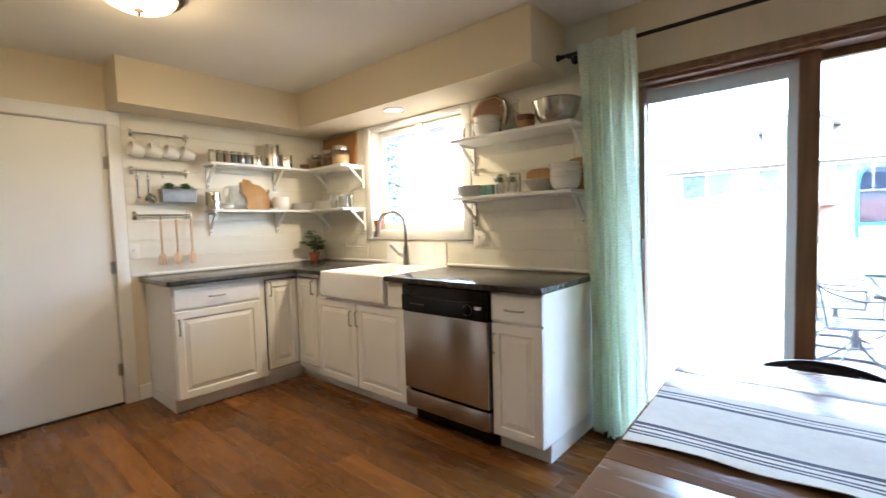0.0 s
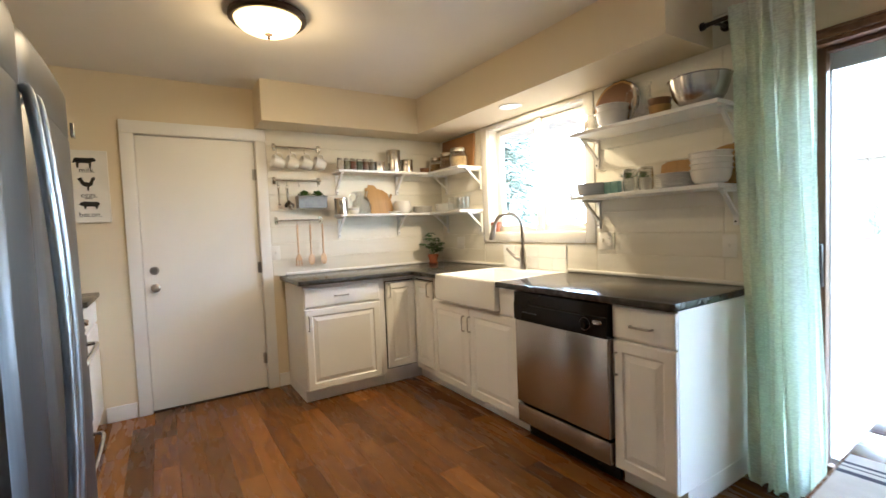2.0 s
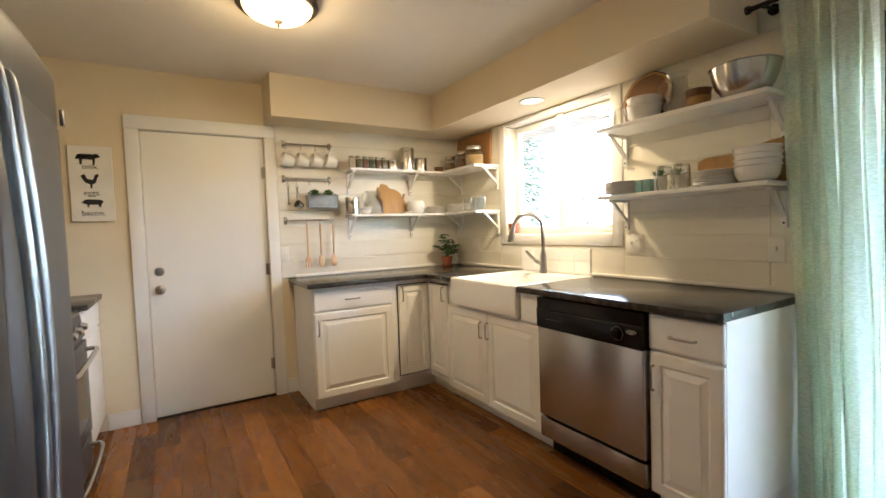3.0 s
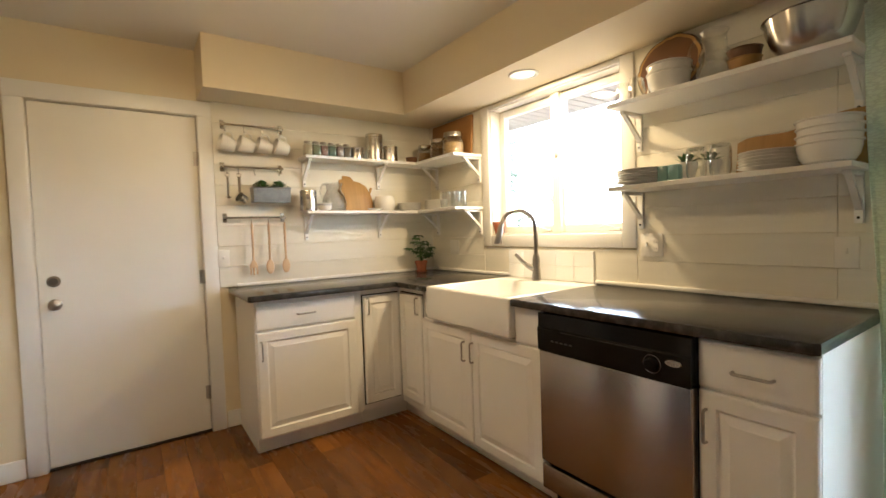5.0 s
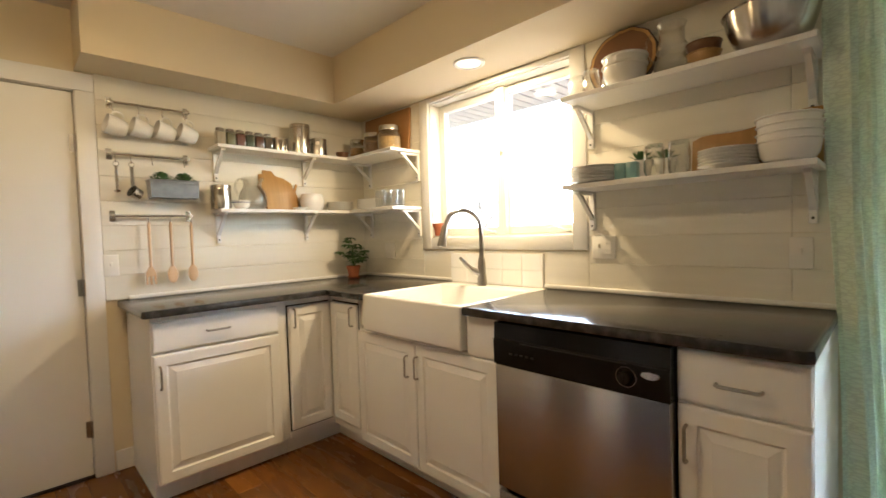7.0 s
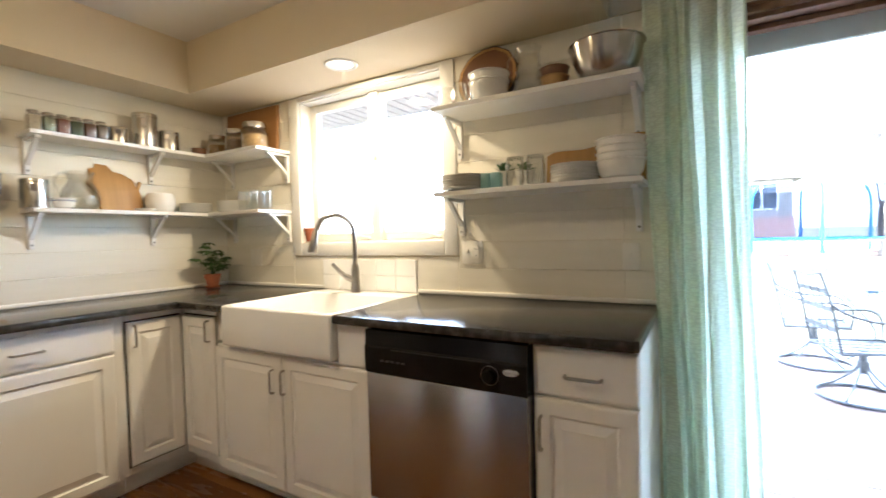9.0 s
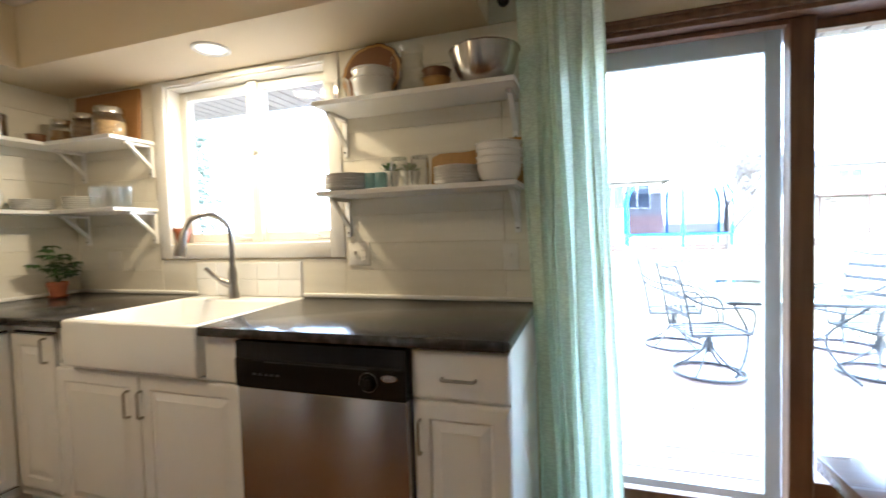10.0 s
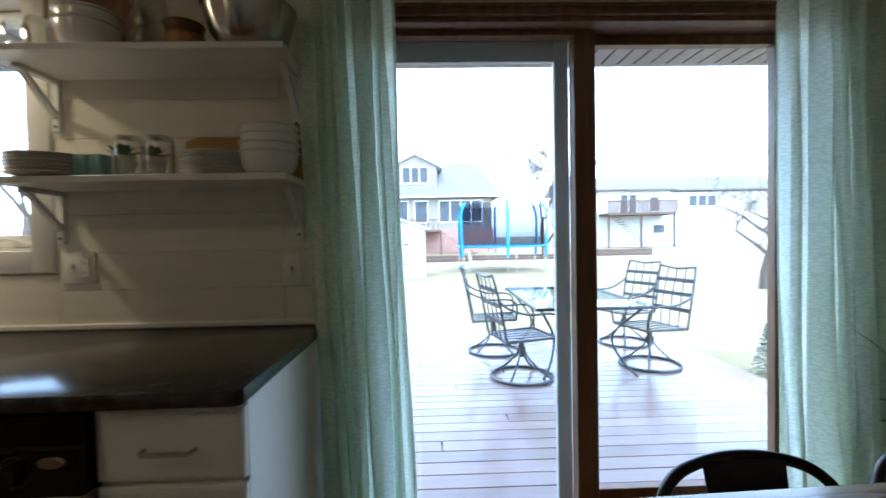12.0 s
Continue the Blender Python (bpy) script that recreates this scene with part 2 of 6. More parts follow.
BSTEEL = mat("polished_steel", (0.62, 0.60, 0.56), 0.24, 1.0, col2=(0.60, 0.58, 0.54), scale=6, rvar=0.05)
NICKEL = mat("satin_nickel", (0.42, 0.395, 0.36), 0.28, 1.0, col2=(0.36, 0.335, 0.305), scale=20)
FRSTEEL = mat("fridge_steel", (0.125, 0.127, 0.135), 0.42, 1.0, col2=(0.112, 0.114, 0.122), scale=3, stretch=(60, 60, 1), bump=0.04, bscale=8)
PULLST = mat("fridge_handle_steel", (0.42, 0.45, 0.47), 0.34, 1.0, col2=(0.30, 0.32, 0.34), scale=6)
BPLAST = mat("black_gloss_plastic", (0.008, 0.008, 0.009), 0.12, spec=0.22, col2=(0.012, 0.011, 0.011), scale=3)
BMETAL = mat("black_iron", (0.018, 0.016, 0.015), 0.35, 0.6, col2=(0.03, 0.026, 0.022), scale=30)
BRONZE = mat("dark_bronze", (0.05, 0.032, 0.02), 0.38, 0.8, col2=(0.035, 0.024, 0.017), scale=14)
BROWNF = mat("brown_stained_frame", (0.19, 0.100, 0.050), 0.42, col2=(0.130, 0.068, 0.034), scale=4, stretch=(8, 8, 0.6), bump=0.15, bscale=30)
ALU = mat("grey_aluminium_frame", (0.56, 0.60, 0.60), 0.45, 0.0, col2=(0.52, 0.56, 0.56), scale=5)
VINYL = mat("white_vinyl_frame", (0.78, 0.76, 0.70), 0.4, scale=4)
WINGLASS = pane_glass("window_glass", (0.985, 0.99, 0.99))
CURT = cloth("mint_curtain_linen", (0.82, 0.86, 0.69), (0.88, 0.90, 0.78), (0.91, 1.0, 0.91))
PLASTIC = mat("white_plate_plastic", (0.80, 0.77, 0.70), 0.35, scale=5)
GLASS = pane_glass("clear_glass", (0.978, 0.983, 0.978), 0.9, 0.065, 2.0)
DOMEG = glow("alabaster_glass", (1.0, 0.64, 0.22), 0.10)
CANG = glow("recessed_lens", (1.0, 0.80, 0.50), 0.07)
BOWLST = mat("brushed_bowl_steel", (0.46, 0.43, 0.39), 0.27, 1.0, col2=(0.54, 0.50, 0.46), scale=4)
grain = STEEL.node_tree.nodes.new("ShaderNodeCombineXYZ")
grain.inputs[2].default_value = 1.0
tg = BOWLST.node_tree.nodes.new("ShaderNodeTangent")
tg.direction_type, tg.axis = "RADIAL", "Z"
for steel_mat, along, turn in ((STEEL, grain, 0.0), (BOWLST, tg, 0.25)):
    sb_ = steel_mat.node_tree.nodes["Principled BSDF"]
    sb_.inputs["Anisotropic"].default_value, sb_.inputs["Anisotropic Rotation"].default_value = 0.85, turn
    steel_mat.node_tree.links.new(along.outputs[0], sb_.inputs["Tangent"])
TERRA = mat("terracotta", (0.42, 0.14, 0.06), 0.8, col2=(0.33, 0.10, 0.045), scale=14, bump=0.2, bscale=90)
LEAF = mat("plant_leaf", (0.035, 0.095, 0.020), 0.45, col2=(0.065, 0.155, 0.032), scale=18, rand=0.25)
SOIL = mat("potting_soil", (0.03, 0.02, 0.014), 0.95, col2=(0.05, 0.035, 0.025), scale=60, bump=0.8, bscale=90)
CHINA = mat("white_china", (0.82, 0.80, 0.75), 0.18, scale=3)
TEAL = mat("teal_ceramic", (0.17, 0.33, 0.33), 0.3, col2=(0.20, 0.37, 0.36), scale=12)
MAPLE = wood("maple_board", (0.26, 0.125, 0.034), (0.45, 0.245, 0.070), (0.54, 0.33, 0.115), 0.45, (9, 9, 0.8), 0.1, 0.15)
ACACIA = wood("acacia_board", (0.15, 0.060, 0.016), (0.27, 0.125, 0.036), (0.40, 0.21, 0.07), 0.42, (0.9, 8, 8), 0.15, 0.15)
BEECH = wood("beech_utensil", (0.47, 0.30, 0.16), (0.59, 0.41, 0.24), (0.66, 0.48, 0.30), 0.55, (9, 9, 0.8), 0.1, 0.1)
DARKW = wood("dark_bowl_wood", (0.06, 0.026, 0.012), (0.13, 0.055, 0.022), (0.19, 0.09, 0.036), 0.4, (3, 3, 3), 0.2, 0.1)
BARK = mat("tree_bark", (0.105, 0.088, 0.076), 0.95, col2=(0.062, 0.050, 0.042), scale=14, stretch=(3, 3, 0.6), bump=0.8, bscale=25)
TABLEW = wood("walnut_tabletop", (0.11, 0.055, 0.03), (0.20, 0.105, 0.058), (0.26, 0.15, 0.085), 0.26, (0.8, 9, 9), 0.15, 0.06, coat=0.12)
CANVAS = mat("canvas_print", (0.78, 0.75, 0.68), 0.8, col2=(0.74, 0.71, 0.64), scale=8, bump=0.15, bscale=250)
INK = mat("black_ink", (0.015, 0.014, 0.013), 0.8)
DECKW = wood("wet_cedar_deck", (0.15, 0.10, 0.085), (0.20, 0.14, 0.12), (0.24, 0.175, 0.155), 0.14, (0.7, 9, 9), 0.15, 0.15)
GRASS = mat("winter_lawn", (0.185, 0.150, 0.068), 0.95, col2=(0.26, 0.210, 0.115), scale=0.8, bump=0.6, bscale=20, detail=9)
SIDING = mat("pale_siding", (0.38, 0.38, 0.375), 0.7, col2=(0.34, 0.34, 0.335), scale=1)
TANSIDE = mat("tan_siding", (0.19, 0.18, 0.165), 0.7, col2=(0.165, 0.155, 0.14), scale=1)
ROOF = mat("grey_shingles", (0.12, 0.115, 0.118), 0.95, col2=(0.17, 0.163, 0.16), scale=6, bump=0.4, bscale=12, detail=8)
BRICKR = mat("red_brick", (0.24, 0.14, 0.115), 0.9, col2=(0.30, 0.19, 0.16), scale=5, bump=0.3, bscale=14)
DARKGL = mat("far_window_glass", (0.03, 0.04, 0.055), 0.3, spec=0.15, col2=(0.06, 0.075, 0.095), scale=2)
FARTRIM = mat("far_white_trim", (0.60, 0.60, 0.585), 0.6, scale=2)
SHEDV = mat("shed_vinyl", (0.36, 0.355, 0.335), 0.6, col2=(0.33, 0.325, 0.305), scale=2)
SHEDD = mat("shed_door_grey", (0.30, 0.31, 0.33), 0.6, col2=(0.27, 0.28, 0.30), scale=2)
BLUE = mat("trampoline_blue", (0.02, 0.17, 0.38), 0.5, col2=(0.025, 0.20, 0.43), scale=5)
SOFF = mat("vinyl_soffit", (0.30, 0.275, 0.28), 0.6, col2=(0.26, 0.24, 0.245), scale=4)
# paler than real conifer needles; the outdoor haze is in this colour
NEEDLE = mat("haze_paled_needles", (0.15, 0.185, 0.155), 0.8, col2=(0.22, 0.26, 0.225), scale=3)
TIMBER = mat("weathered_timber", (0.062, 0.040, 0.032), 0.9, col2=(0.10, 0.066, 0.052), scale=6, bump=0.4)

# ---- the room ----
XW, YW, YS, XE, ZC = -3.225, 3.127, -0.48, 3.0, 2.465   # west, north, south, east wall faces; ceiling
SX, SY, SZ, SXE, SYS = -2.908, 2.692, 2.153, -0.54, 1.344  # soffit faces
CT, CB = 0.936, 0.900                                    # counter top and underside
WT = 0.16                                               # wall thickness

floor_bed = structure("floor", B((XW - WT, YS - WT, -0.12), (XE + WT, YW + 0.02, -0.016)), BLACKGAP, "medium walnut plank floor in long staggered boards", "floor")
structure("ceiling", B((XW - WT, YS - WT, ZC), (XE + WT, YW + WT, ZC + 0.12)), CEIL, "flat off-white painted plaster ceiling", "ceiling")

# west wall with the opening of the white door
DY0, DY1, DZ = 0.528, 1.332, 2.045
bm = bmesh.new()
box(bm, (XW - WT, YS - WT, -0.02), (XW, DY0 - 0.012, ZC))
box(bm, (XW - WT, DY1 + 0.012, -0.02), (XW, YW + WT, ZC))
box(bm, (XW - WT, DY0 - 0.012, DZ + 0.012), (XW, DY1 + 0.012, ZC))
wall_w = structure("wall_west", bm, CREAM, "cream painted wall with white shiplap above the counter", "wall")

# north wall with the window and the sliding door
WX0, WX1, WZ0, WZ1 = -2.434, -1.370, 1.220, 2.125
GX0, GX1, GZ1 = -0.20, 1.505, 2.048
bm = bmesh.new()
box(bm, (XW - WT, YW, -0.02), (WX0, YW + WT, ZC))
box(bm, (WX0, YW, -0.02), (WX1, YW + WT, WZ0))
box(bm, (WX0, YW, WZ1), (WX1, YW + WT, ZC))
box(bm, (WX1, YW, -0.02), (GX0, YW + WT, ZC))
box(bm, (GX0, YW, GZ1), (GX1, YW + WT, ZC))
box(bm, (GX1, YW, -0.02), (XE + WT, YW + WT, ZC))
wall_n = structure("wall_north", bm, CREAM, "cream painted wall with shiplap, a window and a sliding door", "wall")
structure("wall_south", B((XW - WT, YS - WT, -0.02), (XE + WT, YS, ZC)), CREAM, "plain cream painted wall behind fridge and range", "wall")
structure("wall_east", B((XE, YS, -0.02), (XE + WT, YW, ZC)), CREAM, "plain cream painted wall", "wall")

# boxed soffit round the corner above the shelves
bm = bmesh.new()
prism(bm, [(XW, SYS), (SX, SYS), (SX, SY), (SXE, SY), (SXE, YW), (XW, YW)], "z", SZ, ZC)
structure("soffit_ceiling", bm, CREAM, "cream boxed soffit running round the kitchen corner", "soffit")

# shiplap boards
def boards_x(y_from, y_to, z_list):
    for z0, z1 in zip(z_list, z_list[1:]):
        part("shiplap_board", B((XW, y_from, z0 + 0.0006), (XW + 0.016, y_to, z1 - 0.0006), 0.001), SHIP, wall_w)


ZX = [0.94, 1.075, 1.21, 1.345, 1.48, 1.615, 1.75, 1.885, 2.02, SZ]
boards_x(DY1 + 0.09, YW, ZX)
ZY = [0.94, 1.076, 1.21, 1.345, 1.48, 1.615, 1.75, 1.885, 2.02, SZ]
for z0, z1 in zip(ZY, ZY[1:]):
    for a, b in ((XW + 0.016, WX0 - 0.0785), (WX1 + 0.0785, -0.49), (-0.4895, GX0 - 0.075)):
        part("shiplap_board", B((a + 0.001, YW - 0.014, z0 + 0.0006), (b, YW, z1 - 0.0006), 0.001), SHIP, wall_n)
for a, b in ((WX0 - 0.0785, WX1 + 0.0785),):
    part("shiplap_board", B((a + 0.001, YW - 0.013, 0.94), (b - 0.001, YW, WZ0 - 0.086), 0.0015), SHIP, wall_n)
for z0, z1 in ((SZ + 0.003, 2.31), (2.313, ZC)):
    part("shiplap_board", B((SXE + 0.001, YW - 0.014, z0), (GX0 - 0.076, YW, z1 - 0.002), 0.0015), SHIP, wall_n)

# caulked quarter-round at the back of the counter
bm = bmesh.new()
box(bm, (XW + 0.016, DY1 + 0.19, CT), (XW + 0.03, YW - 0.028, CT + 0.022), 0.006, 2)
box(bm, (XW + 0.016, YW - 0.028, CT), (-2.245, YW - 0.014, CT + 0.022), 0.006, 2)
box(bm, (-1.545, YW - 0.028, CT), (-0.35, YW - 0.014, CT + 0.022), 0.006, 2)
structure("trim", bm, TRIM, "slim white bead along the back of the counter", "trim")

# baseboards
bm = bmesh.new()
for y0, y1 in ((0.25, DY0 - 0.095), (DY1 + 0.095, 1.51)):
    box(bm, (XW, y0, 0), (XW + 0.014, y1, 0.11), 0.003)
box(bm, (GX1 + 0.08, YW - 0.014, 0), (XE, YW, 0.11), 0.003)
box(bm, (XE - 0.014, YS, 0), (XE, YW - 0.014, 0.11), 0.003)
box(bm, (-0.5, YS, 0), (XE - 0.014, YS + 0.014, 0.11), 0.003)
structure("baseboard", bm, TRIM, "plain white painted baseboard", "baseboard")

# ---- white slab door ----
door = structure("door_1", B((XW - 0.055, DY0, 0.012), (XW - 0.015, DY1, DZ), 0.002), DOORP, "closed plain white painted slab door", "door")
bm = bmesh.new()
for y0, y1 in ((DY0 - 0.088, DY0 - 0.006), (DY1 + 0.006, DY1 + 0.088)):
    box(bm, (XW, y0, 0), (XW + 0.02, y1, DZ + 0.006), 0.004, 2)
box(bm, (XW, DY0 - 0.088, DZ + 0.006), (XW + 0.021, DY1 + 0.088, DZ + 0.098), 0.004, 2)
part("casing", bm, TRIM, door, "white painted door casing")
bm = bmesh.new()
box(bm, (XW - WT, DY0 - 0.012, 0), (XW, DY0 - 0.003, DZ + 0.012))
box(bm, (XW - WT, DY1 + 0.003, 0), (XW, DY1 + 0.012, DZ + 0.012))
box(bm, (XW - WT, DY0 - 0.003, DZ + 0.003), (XW, DY1 + 0.003, DZ + 0.012))
part("jamb", bm, TRIM, door)
part("threshold", B((XW - 0.10, DY0 - 0.003, 0), (XW + 0.004, DY1 + 0.003, 0.011), 0.002), BRONZE, door, "dark metal threshold")
part("backing", B((XW - WT - 0.03, DY0 - 0.05, -0.02), (XW - WT - 0.002, DY1 + 0.05, DZ + 0.05)), BLACKGAP, door)
for z in (0.26, 1.02, 1.78):
    bm = bmesh.new()
    cyl(bm, (XW - 0.006, DY1 + 0.003, z - 0.045), (XW - 0.006, DY1 + 0.003, z + 0.045), 0.007, seg=10)
    box(bm, (XW - 0.016, DY1 - 0.022, z - 0.044), (XW - 0.0135, DY1 + 0.002, z + 0.044))
    part("hinge", bm, NICKEL, door, "satin nickel butt hinge")
for z, knobby in ((0.925, True), (1.055, False)):
    bm = bmesh.new()
    mm = Matrix.Translation((XW - 0.015, DY0 + 0.066, z)) @ pose(0, 0, 0, 0, 90, 0)
    prof = [(0.0, 0), (0.032, 0), (0.032, 0.006), (0.026, 0.010), (0.012, 0.012), (0.011, 0.028), (0.020, 0.034), (0.027, 0.046), (0.026, 0.056), (0.016, 0.064), (0, 0.065)] if knobby else \
        [(0.0, 0), (0.031, 0), (0.030, 0.010), (0.024, 0.016), (0.022, 0.022), (0, 0.023)]
    lathe(bm, prof, 24, m=mm)
    part("knob" if knobby else "deadbolt", bm, NICKEL, door, "round satin nickel door knob" if knobby else "round satin nickel deadbolt")

# ---- kitchen window ----
win = structure("window_1", B((WX0, YW + 0.02, WZ0), (WX1, YW + WT - 0.002, WZ0 + 0.012)), TRIM, "white double casement window over the sink", "window")
bm = bmesh.new()
c = 0.078
for x0, x1 in ((WX0 - c, WX0 + 0.004), (WX1 - 0.004, WX1 + c)):
    box(bm, (x0, YW - 0.022, WZ0 - c), (x1, YW, SZ - 0.002), 0.005, 2)
box(bm, (WX0 + 0.004, YW - 0.021, WZ0 - c), (WX1 - 0.004, YW, WZ0 + 0.002), 0.005, 2)
box(bm, (WX0 + 0.004, YW - 0.021, WZ1 - 0.006), (WX1 - 0.004, YW, SZ - 0.002), 0.005, 2)
part("casing", bm, TRIM, win)
bm = bmesh.new()
box(bm, (WX0, YW, WZ0 + 0.012), (WX0 + 0.012, YW + WT - 0.002, WZ1))
box(bm, (WX1 - 0.012, YW, WZ0 + 0.012), (WX1, YW + WT - 0.002, WZ1))
box(bm, (WX0 + 0.012, YW, WZ1 - 0.012), (WX1 - 0.012, YW + WT - 0.002, WZ1))
part("window_sill", bm, TRIM, win)
xm = -1.885
for x0, x1 in ((WX0 + 0.012, xm), (xm, WX1 - 0.012)):
    bm = bmesh.new()
    y0, y1, f = YW + 0.085, YW + 0.135, 0.048
    z0, z1 = WZ0 + 0.012, WZ1 - 0.012
    for a, b in (((x0, y0, z0), (x0 + f, y1, z1)), ((x1 - f, y0, z0), (x1, y1, z1)), ((x0 + f, y0, z0), (x1 - f, y1, z0 + f)), ((x0 + f, y0, z1 - f), (x1 - f, y1, z1))):
        box(bm, a, b, 0.004)
    fr = part("window_frame", bm, VINYL, win, "white casement sash")
    g = part("pane", B((x0 + f - 0.004, y0 + 0.02, z0 + f - 0.004), (x1 - f + 0.004, y0 + 0.026, z1 - f + 0.004)), WINGLASS, fr, "clear window glass")
    g.visible_shadow = False
    bm = bmesh.new()
    box(bm, (x1 - 0.13, y0 - 0.02, z0 + 0.004), (x1 - 0.06, y0, z0 + 0.022), 0.004)
    tube(bm, smooth_path([(x1 - 0.10, y0 - 0.015, z0 + 0.02), (x1 - 0.14, y0 - 0.035, z0 + 0.035), (x1 - 0.18, y0 - 0.03, z0 + 0.024)], 4), 0.005)
    part("crank_handle", bm, VINYL, fr, "folding casement crank")
bm = bmesh.new()
box(bm, (xm - 0.02, YW + 0.062, 1.66), (xm + 0.02, YW + 0.084, 1.74), 0.005, 2)
tube(bm, [(xm, YW + 0.065, 1.70), (xm + 0.012, YW + 0.045, 1.73), (xm + 0.03, YW + 0.04, 1.745)], 0.006)
part("window_latch", bm, VINYL, win)
part("mullion", B((xm - 0.032, YW + 0.058, WZ0 + 0.012), (xm + 0.032, YW + 0.0845, WZ1 - 0.012), 0.003), VINYL, win)

# ---- sliding glass door ----
slider = structure("door_2", B((GX0, YW - 0.008, -0.02), (GX1, YW + WT + 0.04, 0.028), 0.004), BROWNF, "closed brown-framed sliding glass patio door", "door")
bm = bmesh.new()
for a, b in (((GX0, YW - 0.008, 0.028), (GX0 + 0.045, YW + WT + 0.03, GZ1)), ((GX1 - 0.045, YW - 0.008, 0.028), (GX1, YW + WT + 0.03, GZ1)),
             ((GX0 + 0.045, YW - 0.008, GZ1 - 0.03), (GX1 - 0.045, YW + WT + 0.03, GZ1))):
    box(bm, a, b, 0.003)
part("door_frame", bm, BROWNF, slider)
bm = bmesh.new()
box(bm, (GX0 - 0.075, YW - 0.024, GZ1 - 0.012), (GX1 + 0.075, YW, GZ1 + 0.029), 0.006, 2)
box(bm, (GX0 - 0.072, YW - 0.034, GZ1 + 0.014), (GX1 + 0.072, YW - 0.024, GZ1 + 0.028), 0.004)
for x0, x1 in ((GX0 - 0.072, GX0 + 0.004), (GX1 - 0.004, GX1 + 0.072)):
    box(bm, (x0, YW - 0.022, 0), (x1, YW, GZ1 - 0.013), 0.005, 2)
part("casing", bm, BROWNF, slider, "brown stained wood casing")


def sash(x0, x1, y0, y1, z0, z1, sl, sr, st, sb, material, name, glazed=True):
    bm = bmesh.new()
    for a, b in (((x0, y0, z0), (x0 + sl, y1, z1)), ((x1 - sr, y0, z0), (x1, y1, z1)), ((x0 + sl, y0, z0), (x1 - sr, y1, z0 + sb)), ((x0 + sl, y0, z1 - st), (x1 - sr, y1, z1))):
        box(bm, a, b, 0.003)
    s = part(name, bm, material, slider)
    if glazed:
        g = part("pane", B((x0 + sl - 0.005, (y0 + y1) / 2, z0 + sb - 0.005), (x1 - sr + 0.005, (y0 + y1) / 2 + 0.006, z1 - st + 0.005)), WINGLASS, s, "clear door glass")
        g.visible_shadow = False
    return s


XM0, XM1 = 0.594, 0.677
sash(GX0 + 0.046, XM1, YW + 0.055, YW + 0.10, 0.03, GZ1 - 0.031, 0.06, XM1 - XM0, 0.02, 0.09, BROWNF, "sliding_panel")
sash(XM0 + 0.01, GX1 - 0.046, YW + 0.105, YW + 0.15, 0.03, GZ1 - 0.031, 0.068, 0.045, 0.037, 0.19, BROWNF, "fixed_panel")
sash(GX0 + 0.046, XM0 + 0.012, YW + 0.158, YW + 0.185, 0.03, GZ1 - 0.025, 0.05, 0.060, 0.085, 0.09, ALU, "screen_frame", False)
part("door_handle", B((GX0 + 0.08, YW + 0.03, 0.95), (GX0 + 0.10, YW + 0.055, 1.15), 0.006, 2), BMETAL, slider)

# ---- curtain rod and curtains ----
rod = thing("curtain_rod", (-0.47, 3.005, 2.242), "black iron curtain rod with ball finials", "curtain rod")
part("rod", cyl(bmesh.new(), (-0.04, 0, 0), (2.75, 0, 0), 0.011, seg=14), BMETAL, rod)
for x, s in ((-0.05, -1), (2.76, 1)):
    mm = Matrix.Translation((x, 0, 0)) @ pose(0, 0, 0, 0, 90 * s, 0)
    part("finial", lathe(bmesh.new(), [(0, -0.012), (0.013, -0.012), (0.013, 0.004), (0.020, 0.006), (0.020, 0.012), (0.012, 0.016), (0.024, 0.022), (0.033, 0.038), (0.032, 0.054), (0.019, 0.066), (0, 0.07)], 20, m=mm), BMETAL, rod, "black ball finial")
for x in (0.0, 1.37, 2.66):
    bm = bmesh.new()
    cyl(bm, (x, 0.095, 0), (x, 0.12, 0), 0.025, seg=14)
    cyl(bm, (x, 0.0, -0.004), (x, 0.10, -0.004), 0.008, seg=10)
    tube(bm, [(x, 0.015 * math.cos(a), 0.015 * math.sin(a)) for a in np.linspace(-math.pi, 0.3, 8)], 0.005, 6)
    part("bracket", bm, BMETAL, rod)


